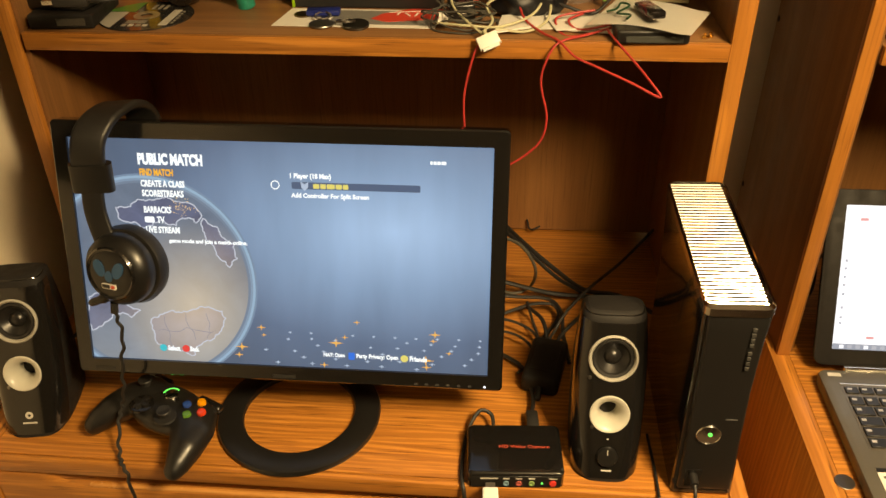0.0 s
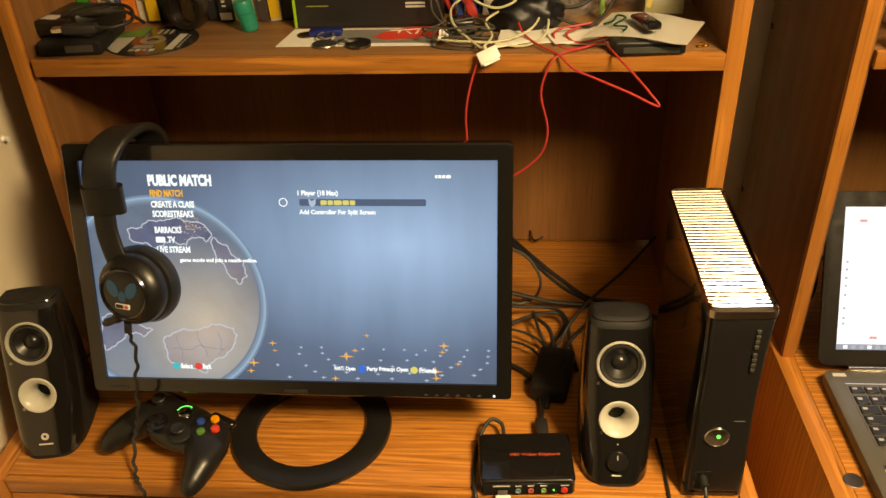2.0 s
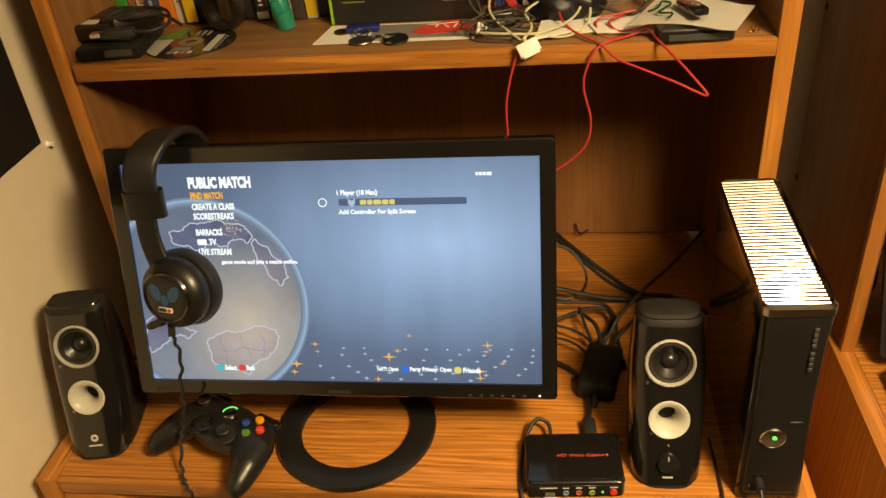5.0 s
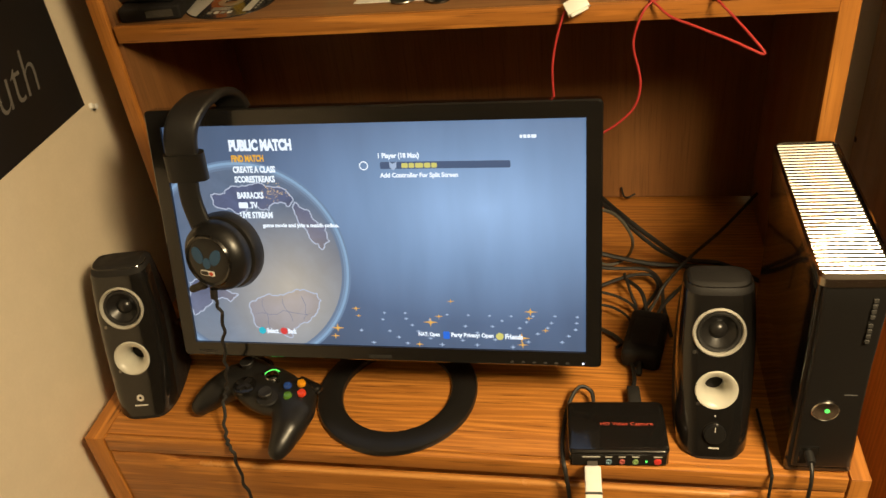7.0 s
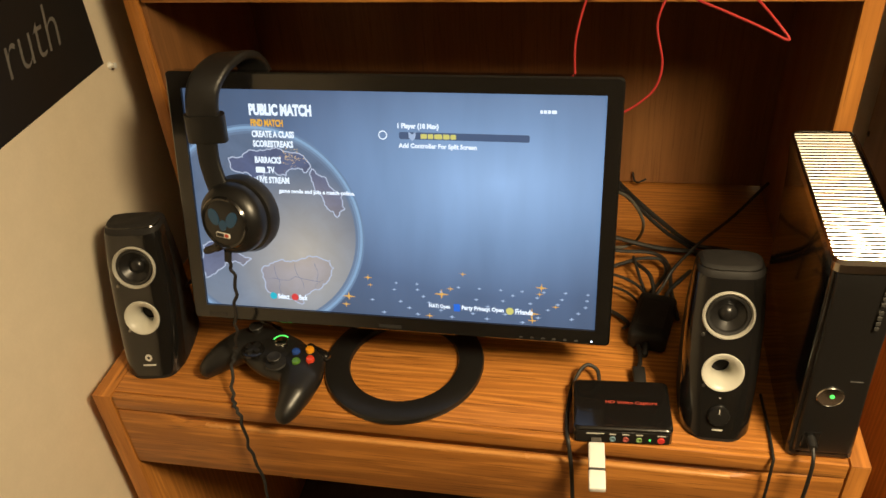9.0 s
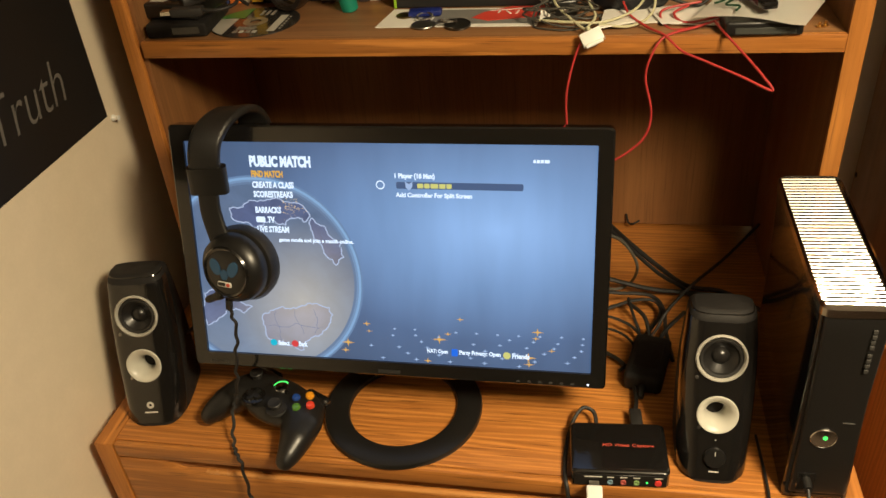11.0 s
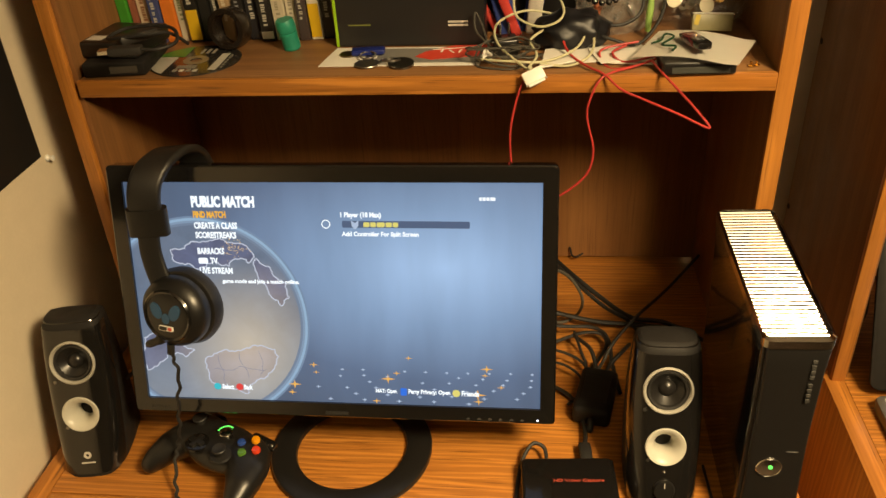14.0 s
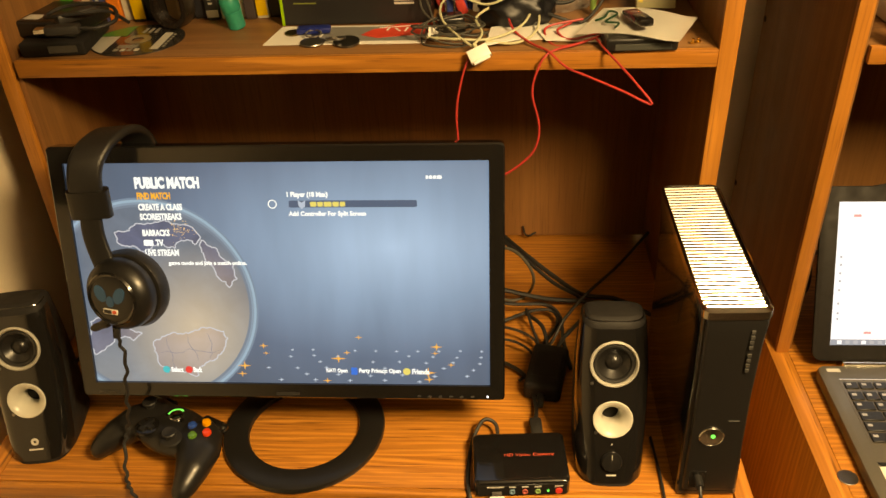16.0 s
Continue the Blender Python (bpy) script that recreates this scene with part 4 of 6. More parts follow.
# ---- headphones over the corner of the monitor ----
def make_headphones():
    h = thing("headphones", pose(-0.168, 0.130, 0.96), "black closed-back headphones hung over the monitor", "headphones")
    inv = h.matrix_world.inverted()
    def band(points, half, thick, n=10):
        """A flat strap along the points, wide across x."""
        line = smooth_line(points, n)
        secs = []
        for i, p in enumerate(line):
            d = (line[min(i + 1, len(line) - 1)] - line[max(i - 1, 0)]).normalized()
            side = (Vector((1, 0.25, 0)) - d * d.dot(Vector((1, 0.25, 0)))).normalized()
            nrm = d.cross(side)
            secs.append([p + side * a + nrm * b for a, b in round_rect(-half, half, -thick, thick, thick * 0.9, 3)])
        bm = loft([[tuple(q) for q in s] for s in secs])
        bmesh.ops.transform(bm, matrix=inv, verts=bm.verts)
        return bm
    part("headband", band([(-0.181, 0.118, 1.108), (-0.180, 0.117, 1.135), (-0.176, 0.127, 1.159), (-0.168, 0.150, 1.172), (-0.158, 0.182, 1.1715), (-0.152, 0.210, 1.150), (-0.150, 0.226, 1.10)], 0.0190, 0.0055), LEATHERETTE, h, "padded black headband with stitched edge")
    clip_a = part("band_clip", band([(-0.182, 0.116, 1.094), (-0.181, 0.117, 1.110), (-0.180, 0.118, 1.128)], 0.0235, 0.0085, 4), BLACK_SATIN, h)
    part("band_clip", band([(-0.150, 0.228, 1.085), (-0.150, 0.228, 1.10), (-0.151, 0.225, 1.118)], 0.0235, 0.0085, 4), BLACK_SATIN, h)
    part("slider", band([(-0.183, 0.115, 1.10), (-0.182, 0.106, 1.070), (-0.172, 0.094, 1.032)], 0.0125, 0.004, 5), BLACK_SATIN, h)
    part("slider", band([(-0.150, 0.228, 1.09), (-0.150, 0.234, 1.06), (-0.150, 0.240, 1.03)], 0.0125, 0.004, 5), BLACK_SATIN, h)
    def cup(name, centre, face):
        axis = Vector(face).normalized().to_track_quat("Z", "Y").to_matrix().to_4x4()
        m = inv @ Matrix.Translation(centre) @ axis @ Matrix.Scale(1.08, 4)
        shell = part("ear_cup", lathe([(0.0, 0.016), (0.020, 0.0155), (0.031, 0.012), (0.0385, 0.004), (0.0405, -0.004), (0.0400, -0.010), (0.037, -0.011), (0, -0.011)], 48, m), BLACK_SATIN, h, "round black ear cup")
        part("ear_cushion", lathe([(0.036, -0.011), (0.0425, -0.013), (0.0455, -0.020), (0.044, -0.028), (0.038, -0.031), (0.028, -0.029), (0.024, -0.022), (0.024, -0.012)], 48, m, True), LEATHERETTE, h, "soft black ear cushion")
        return shell, m
    shell, m = cup("near", (-0.155, 0.074, 1.012), (-0.18, -0.80, 0.22))
    part("badge_ring", lathe([(0.0260, 0.0140), (0.0285, 0.0152), (0.0305, 0.0128)], 40, m), BLACK_GLOSS, shell)
    for cx, cy, rx, ry, q in ((-0.0115, 0.006, 0.0062, 0.0098, 25), (0.0115, 0.006, 0.0062, 0.0098, -25), (0, -0.002, 0.0048, 0.0062, 0)):
        o = [(cx + x * math.cos(radians(q)) - y * math.sin(radians(q)), cy + x * math.sin(radians(q)) + y * math.cos(radians(q))) for x, y in oval(0, 0, rx, ry, 20)]
        part("blue_inlay", plate(o, 0.0150, 0.0168, 0, m), BLUE_BADGE, shell, "dark blue inlay")
    lg = part("logo_plate", plate(round_rect(-0.0088, 0.0088, -0.0160, -0.0104, 0.001), 0.0148, 0.0170, 0, m), WHITE_PLASTIC, shell)
    part("logo_field", plate(round_rect(-0.0080, 0.0014, -0.0153, -0.0111, 0.0006), 0.0170, 0.0173, 0, m), BLACK_SATIN, lg)
    part("logo_mark", plate(oval(0.0050, -0.0132, 0.0026, 0.0021, 12), 0.0170, 0.0174, 0, m), RED_PRINT, lg)
    part("cable_collar", tube([(-0.164, 0.062, 0.974), (-0.166, 0.060, 0.960)], 0.0045, 12, 3, inv), RUBBER, h)
    part("boom_stub", tube([(-0.168, 0.070, 0.980), (-0.184, 0.068, 0.972), (-0.198, 0.068, 0.966)], 0.0045, 12, 4, inv, [0.0065, 0.005, 0.0035, 0.003]), BLACK_SATIN, h)
    pts = [(-0.166, 0.060, 0.962), (-0.163, 0.058, 0.93), (-0.172, 0.054, 0.885), (-0.180, 0.052, 0.84), (-0.188, 0.052, 0.812), (-0.190, 0.040, 0.800), (-0.186, 0.015, 0.772), (-0.178, 0.000, 0.766), (-0.170, -0.008, 0.755), (-0.168, -0.012, 0.70), (-0.160, -0.016, 0.64), (-0.15, -0.03, 0.45), (-0.13, -0.05, 0.2)]
    cable = [Vector(p) + Vector((0.002 * math.sin(i * 2.4), 0.0, 0)) for i, p in enumerate(smooth_line(pts, 4))]
    part("cable", tube([tuple(p) for p in cable], 0.0022, 8, 3, inv), RUBBER, h, "twisted black headphone cable")
    # the second cup hangs behind the panel
    cup("far", (-0.148, 0.262, 1.00), (0.05, 0.98, 0.1))
    return h


make_headphones()


# ---- things on the hutch shelf ----
SHELF = 1.224
CARD_WHITE = plain("white_card", (0.76, 0.74, 0.68), 0.55, vary=0.04)
CARD_GREY = plain("grey_print", (0.20, 0.195, 0.18), 0.5, vary=0.1)
RED_INK = plain("red_sticker", (0.62, 0.06, 0.035), 0.4, vary=0.08)
IVORY_CABLE = plain("ivory_cable", (0.52, 0.50, 0.32), 0.45, vary=0.08)
LEAD_GREY = plain("lead_grey_plastic", (0.022, 0.020, 0.018), 0.5, vary=0.15)
GREY_CABLE = plain("dark_grey_cable", (0.060, 0.056, 0.046), 0.5, vary=0.15)
BRASS = plain("brass", (0.80, 0.52, 0.16), 0.25, metal=1.0, vary=0.1)
TEAL = plain("teal_translucent_plastic", (0.03, 0.46, 0.32), 0.42, vary=0.25, scale=140, transmission=0.55)


def film(name, low, high, haze):
    """Thin clear plastic: mostly see-through, with a patchy gloss."""
    m, t, b = material(name)
    out = t.nodes["Material Output"]
    see, shine, blend = t.nodes.new("ShaderNodeBsdfTransparent"), t.nodes.new("ShaderNodeBsdfGlossy"), t.nodes.new("ShaderNodeMixShader")
    shine.inputs["Roughness"].default_value = 0.16
    t.links.new(ramp(t, noise_tex(t, coords(t), 60, 4, 0.6), [(0.35, (low,) * 3), (0.75, (high,) * 3)]), blend.inputs[0])
    t.links.new(see.outputs[0], blend.inputs[1])
    milky, body = t.nodes.new("ShaderNodeBsdfDiffuse"), t.nodes.new("ShaderNodeMixShader")
    milky.inputs["Color"].default_value = (0.5, 0.48, 0.44, 1)
    body.inputs[0].default_value = haze
    t.links.new(shine.outputs[0], body.inputs[1])
    t.links.new(milky.outputs[0], body.inputs[2])
    t.links.new(body.outputs[0], blend.inputs[2])
    t.links.new(blend.outputs[0], out.inputs["Surface"])
    t.nodes.remove(b)
    return m


CLEAR = film("clear_bag_film", 0.14, 0.42, 0.10)
SILVERY = film("silvery_bag_film", 0.30, 0.75, 0.45)


def game_case(x0, x1, colour, foot, foot_h, mark, lean, i):
    """A boxed disc case standing spine out."""
    w = (x1 - x0) / 2
    c = thing("game_case", pose((x0 + x1) / 2, 0.4235 + 0.004 * ((i * 7) % 3), SHELF, 0, -lean, 0), mark[1], "game case", "row of game cases")
    part("case", rbox(-w + 0.0004, w - 0.0004, 0.0, 0.135, 0.0, 0.190, 0.0015, 2), plain("case_plastic", colour, 0.32, vary=0.08), c)
    part("spine_sheet", rbox(-w + 0.0012, w - 0.0012, -0.0005, 0.001, 0.004, 0.186, 0.0002, 1), plain("spine_print", colour, 0.4, vary=0.15, scale=160), c)
    if foot:
        part("spine_foot", rbox(-w + 0.0012, w - 0.0012, -0.0009, 0.0005, 0.004, foot_h, 0.0002, 1), plain("spine_foot_print", foot, 0.4, vary=0.06), c)
    if mark[0]:
        m = plain("spine_letters", mark[0], 0.45, vary=0.05)
        z = 0.030 if not foot else foot_h + 0.008
        rnd = random.Random(i)
        bm = bmesh.new()
        while z < 0.165:
            k = rnd.uniform(0.0015, 0.0035)
            add_box(bm, -w * 0.34, w * rnd.uniform(0.1, 0.34), -0.0010, -0.0004, z, z + k)
            z += k + rnd.choice((0.0010, 0.0010, 0.0035))
        part("spine_text", bm, m, c, smooth=False)


K, Y, CR, G = (0.016, 0.015, 0.014), (0.66, 0.42, 0.02), (0.55, 0.50, 0.38), (0.5, 0.48, 0.42)
CASES = [
    (0.016, (0.05, 0.28, 0.03), None, 0, (None, "green game case leaning in the row")),
    (0.009, (0.28, 0.10, 0.06), None, 0, (None, "thin reddish brown game case")),
    (0.019, (0.60, 0.48, 0.34), None, 0, ((0.25, 0.12, 0.06), "cream and brown case with lettered spine")),
    (0.016, (0.05, 0.07, 0.20), None, 0, (G, "dark blue case with white lettering")),
    (0.019, (0.72, 0.20, 0.03), None, 0, (None, "orange case in the row")),
    (0.016, CR, None, 0, ((0.18, 0.20, 0.10), "cream case with green lettering")),
    (0.019, K, Y, 0.046, (G, "black case with yellow lower spine")),
    (0.015, K, None, 0, (None, "plain black case in the row")),
    (0.015, (0.03, 0.03, 0.028), None, 0, (G, "black case with white lettering")),
    (0.016, (0.40, 0.28, 0.16), None, 0, ((0.60, 0.55, 0.42), "brown case with cream lettering")),
    (0.017, K, None, 0, ((0.30, 0.32, 0.36), "black case with a round emblem")),
    (0.019, (0.02, 0.02, 0.024), None, 0, (G, "black case with pale figures")),
    (0.019, K, (0.45, 0.43, 0.38), 0.014, (G, "black case with white words on the spine")),
    (0.018, CR, None, 0, ((0.30, 0.27, 0.2), "cream case, smooth spine")),
    (0.016, (0.58, 0.54, 0.42), None, 0, ((0.28, 0.26, 0.2), "pale cream case with faint lettering")),
    (0.015, (0.06, 0.045, 0.045), None, 0, (G, "dark case with a number on the spine")),
    (0.017, (0.62, 0.58, 0.48), Y, 0.050, ((0.05, 0.05, 0.05), "white case with yellow lower spine")),
    (0.017, K, None, 0, ((0.34, 0.36, 0.30), "black case with grey lettering")),
    (0.015, (0.24, 0.14, 0.06), Y, 0.042, (None, "brown case with yellow lower spine")),
]
x = -0.3140
for i, (w, colour, foot, fh, mark) in enumerate(CASES):
    game_case(x, x + w, colour, foot, fh, mark, 2.2, i)
    x += w + 0.0004

# two external drives with a usb lead on them
d1 = thing("external_drive", pose(-0.272, 0.330, SHELF, 0, 0, 6), "black external drive lying on the shelf", "hard drive", "stacked drives")
part("case", rbox(-0.042, 0.040, -0.042, 0.06, 0, 0.019, 0.004, 3), BLACK_MATTE, d1)
part("label", rbox(-0.006, 0.030, -0.0424, -0.041, 0.005, 0.014, 0, 1), BLACK_GLOSS, d1)
d2 = thing("external_drive", pose(-0.272, 0.342, SHELF + 0.0192, 0, 0, -7), "black external drive with a white sticker", "hard drive", "stacked drives")
part("case", rbox(-0.042, 0.038, -0.040, 0.05, 0, 0.021, 0.004, 3), BLACK_SATIN, d2)
part("sticker", rbox(-0.036, -0.014, -0.030, -0.012, 0.021, 0.0213, 0, 1), GREY_MARK, d2)
lead = thing("usb_lead", pose(*(-0.228, 0.252, 1.272)), "grey usb lead with a steel plug", "usb cable")
q = Matrix.Translation((0.006, -0.020, 0.005)) @ Matrix.Rotation(radians(8), 4, "Z")
part("plug_body", rbox(-0.014, 0.026, -0.008, 0.008, -0.005, 0.005, 0.0025, 2, q), LEAD_GREY, lead)
plug = part("plug", rbox(-0.026, -0.013, -0.006, 0.006, -0.0024, 0.0024, 0.0004, 1, q), CHROME, lead, "steel usb plug")
part("plug_body", rbox(-0.022, 0.028, -0.008, 0.008, -0.005, 0.006, 0.0025, 2, Matrix.Translation((0.010, 0.016, 0.010)) @ Matrix.Rotation(radians(52), 4, "Z")), LEAD_GREY, lead)
part("wire", tube([(0.03, -0.016, 0.005), (0.052, -0.012, 0.004), (0.064, 0.010, 0.006), (0.052, 0.034, 0.014), (0.022, 0.042, 0.016), (-0.012, 0.036, 0.014), (-0.024, 0.014, 0.010), (-0.004, 0.0, 0.014), (0.030, 0.006, 0.016), (0.05, 0.024, 0.012), (0.06, 0.05, -0.01)], 0.0022), RUBBER, lead)

# disc
DISC_INK = plain("disc_pale_print", (0.26, 0.24, 0.20), 0.4)
disc = thing("game_disc", pose(-0.182, 0.346, SHELF), "printed black game disc lying on the shelf", "disc")
part("disc_plate", lathe([(0.0075, 0), (0.06, 0), (0.06, 0.0012), (0.0075, 0.0012)], 72, None, True), plain("disc_print", (0.030, 0.028, 0.026), 0.22, vary=0.3, scale=80, coat=0.5), disc)
part("hub", lathe([(0.0078, 0.0013), (0.017, 0.0013), (0.017, 0.0015), (0.0078, 0.0015)], 36, None, True), plain("disc_hub", (0.20, 0.16, 0.10), 0.3), disc)
def disc_slice(x0, x1, y0, y1, z):
    bm = lathe([(0.0175, z), (0.0585, z)], 96)
    return clip_rect(bm, x0, x1, y0, y1)
part("print_area", disc_slice(-0.06, -0.028, -0.06, 0.012, 0.0016), plain("disc_white_print", (0.5, 0.48, 0.42), 0.35), disc, "white printed area", False)
part("print_area", disc_slice(-0.06, -0.020, 0.013, 0.06, 0.0016), plain("green_print", (0.06, 0.22, 0.03), 0.4), disc, "green printed area", False)
WORD = plain("disc_white_mark", (0.50, 0.48, 0.42), 0.4)
y = -0.038
for k, w in enumerate((0.0055, 0.0055, 0.004, 0.004, 0.0065, 0.0045, 0.0055, 0.0055, 0.005, 0.0055)):
    part("print_bar", rbox(0.029, 0.0395, y, y + w, 0.0013, 0.0017, 0, 1), WORD, disc)
    y += w + 0.0012
for k in range(6):
    part("print_bar", rbox(0.0425, 0.0455, -0.030 + 0.009 * k, -0.026 + 0.009 * k, 0.0013, 0.0017, 0, 1), DISC_INK, disc)
for k in range(4):
    part("print_bar", rbox(-0.017 + 0.009 * k, -0.011 + 0.009 * k, -0.044, -0.036, 0.0013, 0.0017, 0, 1), WORD if k % 2 else DISC_INK, disc)
for k in range(3):
    part("print_bar", rbox(-0.016, 0.010, -0.024 - 0.004 * k, -0.022 - 0.004 * k, 0.0013, 0.0017, 0, 1), DISC_INK, disc)
    part("print_bar", rbox(-0.004 + 0.008 * k, 0.0 + 0.008 * k, 0.026, 0.044, 0.0013, 0.0017, 0, 1), DISC_INK, disc)

# roll of tape, teal canister
single("tape_roll", lathe([(0.0205, -0.012), (0.0268, -0.012), (0.0275, -0.010), (0.0275, 0.010), (0.0268, 0.012), (0.0205, 0.012), (0.0200, 0)], 56, pose(-0.146, 0.394, SHELF + 0.0290, 84, 0, -13), True), plain("dark_brown_tape", (0.016, 0.011, 0.008), 0.28, vary=0.3, scale=240, coat=0.2), "dark brown tape roll standing by the cases", "tape")
cup = thing("plastic_canister", pose(-0.061, 0.390, SHELF, 4, -9, 10) @ Matrix.Diagonal((0.84, 0.84, 0.94, 1)), "small teal translucent plastic canister", "canister")
part("body", lathe([(0, 0), (0.012, 0), (0.0138, 0.002), (0.0142, 0.022), (0.0150, 0.0225), (0.0150, 0.025), (0.0135, 0.026)], 20, None), TEAL, cup)
part("cap", lathe([(0.0136, 0.0262), (0.0156, 0.029), (0.0154, 0.040), (0.0135, 0.0445), (0, 0.0455)], 16, None), TEAL, cup)

# boxed headset package
pk = thing("product_box", pose(0.100, 0.393, SHELF), "black cardboard product box with a lime edge", "box")
part("carton", rbox(-0.098, 0.100, 0, 0.11, 0, 0.21, 0.001, 1), plain("black_carton", (0.016, 0.015, 0.015), 0.4, vary=0.15), pk)
part("lime_edge", rbox(-0.1005, -0.0965, -0.0008, 0.11, 0, 0.21, 0.0004, 1), plain("lime_print", (0.30, 0.55, 0.02), 0.4), pk, "lime green edge")
part("print_bar", rbox(-0.082, -0.052, -0.0006, 0.0004, 0.0285, 0.0300, 0, 1), plain("olive_print", (0.22, 0.24, 0.05), 0.5), pk)
for z in (0.026, 0.0305):
    part("print_bar", rbox(0.052, 0.078, -0.0006, 0.0004, z, z + 0.0026, 0, 1), GREY_MARK, pk)
part("print_bar", rbox(-0.058, -0.030, -0.0006, 0.0004, 0.0755, 0.081, 0, 1), plain("lime_words", (0.34, 0.50, 0.04), 0.5), pk)
part("print_bar", rbox(-0.027, -0.002, -0.0006, 0.0004, 0.0755, 0.081, 0, 1), GREY_MARK, pk)
part("logo_mark", ring_flat(0, 0, 0.006, 0.0105, 0.0, 30), GREY_MARK, pk).matrix_local = pose(-0.076, -0.0006, 0.080, 90)

# card with a red sticker, keys and discs
card = thing("printed_card", pose(0.0, 0.0, SHELF), "white and grey printed card with red sticker", "card")
part("sheet", plate([(-0.009, 0.316), (0.197, 0.314), (0.203, 0.384), (0.001, 0.387)], 0, 0.0008), CARD_WHITE, card)
part("grey_field", plate([(0.060, 0.326), (0.196, 0.323), (0.199, 0.378), (0.066, 0.380)], 0.0008, 0.0011), CARD_GREY, card)
stk = part("red_sticker", plate([(0.112, 0.346), (0.134, 0.334), (0.192, 0.346), (0.205, 0.360), (0.206, 0.389), (0.160, 0.389), (0.124, 0.366)], 0.0011, 0.0014), RED_INK, card, "red sticker")
q = Matrix.Translation((0.160, 0.366, 0.0014)) @ Matrix.Rotation(radians(10), 4, "Z")
part("print_bar", rbox(-0.026, 0.034, 0.0095, 0.0115, 0, 0.0004, 0, 1, q), CARD_WHITE, stk)
for k in range(4):
    part("letter_bar", rbox(-0.016 + 0.011 * k, -0.0135 + 0.011 * k, -0.007, 0.007, 0, 0.0004, 0, 1, q @ Matrix.Translation((0.001 * k, 0, 0)) @ Matrix.Rotation(radians(20 if k % 2 else -20), 4, "Z")), CARD_WHITE, stk)
keys = thing("key_bunch", pose(0.050, 0.352, SHELF + 0.0012), "bunch of keys with a blue cover", "keys")
part("blue_cover", rbox(-0.022, 0.022, -0.004, 0.014, 0.001, 0.009, 0.003, 2, Matrix.Rotation(radians(6), 4, "Z")), plain("blue_plastic", (0.01, 0.02, 0.16), 0.3), keys, "dark blue plastic cover")
part("ring", lathe([(0.010, 0), (0.0115, 0.0012), (0.010, 0.0024), (0.0085, 0.0012)], 30, pose(0.002, -0.012, 0.004, 8), True), STEEL, keys)
part("key_blade", rbox(-0.004, 0.004, -0.030, -0.004, 0, 0.0018, 0.0004, 1, Matrix.Rotation(radians(20), 4, "Z")), STEEL, keys)
single("metal_token", lathe([(0, 0), (0.0155, 0), (0.0162, 0.001), (0.0155, 0.0022), (0.012, 0.0026), (0, 0.0024)], 40, pose(0.054, 0.320, SHELF + 0.0008)), STEEL, "round dull metal token", "token", "metal tokens")
single("metal_token", lathe([(0, 0), (0.0165, 0), (0.0170, 0.0015), (0.0165, 0.003), (0, 0.003)], 40, pose(0.098, 0.318, SHELF + 0.0008, 5)), plain("dark_steel", (0.16, 0.15, 0.13), 0.3, metal=1.0), "dark round metal token", "token", "metal tokens")
single("metal_token", lathe([(0.010, 0), (0.0125, 0), (0.0125, 0.0025), (0.010, 0.0025)], 36, pose(0.084, 0.324, SHELF + 0.0040, -12), True), STEEL, "steel ring on the token", "token", "metal tokens")
single("metal_token", lathe([(0, 0), (0.0115, 0), (0.0115, 0.0018), (0, 0.0018)], 32, pose(0.022, 0.358, SHELF + 0.0009)), plain("dark_bronze", (0.16, 0.11, 0.05), 0.35, metal=1.0), "dark bronze coin on the card", "token", "metal tokens")

# heap of cables and adapters
wc = thing("charging_cable", pose(0.265, 0.330, SHELF), "ivory charging cable in loose loops", "cable")
inv = wc.matrix_world.inverted()
part("wire", tube([(0.264, 0.272, 1.231), (0.251, 0.285, 1.233), (0.219, 0.330, 1.247), (0.219, 0.370, 1.260), (0.256, 0.400, 1.266), (0.308, 0.400, 1.256), (0.331, 0.380, 1.254), (0.318, 0.330, 1.240), (0.279, 0.300, 1.233), (0.237, 0.295, 1.235), (0.196, 0.310, 1.233)], 0.0016, 8, 8, inv), IVORY_CABLE, wc)
part("wire", tube([(0.258, 0.280, 1.232), (0.268, 0.310, 1.237), (0.260, 0.340, 1.246), (0.278, 0.360, 1.254)], 0.0016, 8, 8, inv), IVORY_CABLE, wc)
part("wire", tube([(0.238, 0.370, 1.293), (0.243, 0.360, 1.270), (0.271, 0.350, 1.260), (0.296, 0.350, 1.268), (0.300, 0.370, 1.280), (0.282, 0.400, 1.302)], 0.0016, 8, 8, inv), IVORY_CABLE, wc)
part("wire", tube([(0.328, 0.370, 1.261), (0.339, 0.350, 1.244), (0.332, 0.320, 1.232), (0.307, 0.300, 1.227), (0.272, 0.295, 1.232)], 0.0016, 8, 8, inv), IVORY_CABLE, wc)
cq = Matrix.Translation((0.0, -0.066, 0.0035)) @ Matrix.Rotation(radians(52), 4, "X") @ Matrix.Rotation(radians(26), 4, "Z")
part("connector", rbox(-0.0130, 0.0130, -0.0070, 0.0085, -0.0022, 0.0022, 0.0010, 2, cq), WHITE_PLASTIC, wc, "flat white dock connector")
part("connector_tip", rbox(-0.0105, 0.0105, -0.0105, -0.0068, -0.0016, 0.0016, 0.0004, 1, cq), WHITE_PLASTIC, wc)
for xx in (-0.0135, 0.0120):
    part("latch", rbox(xx, xx + 0.0015, -0.0092, -0.0035, -0.0012, 0.0012, 0.0003, 1, cq), CHROME, wc)
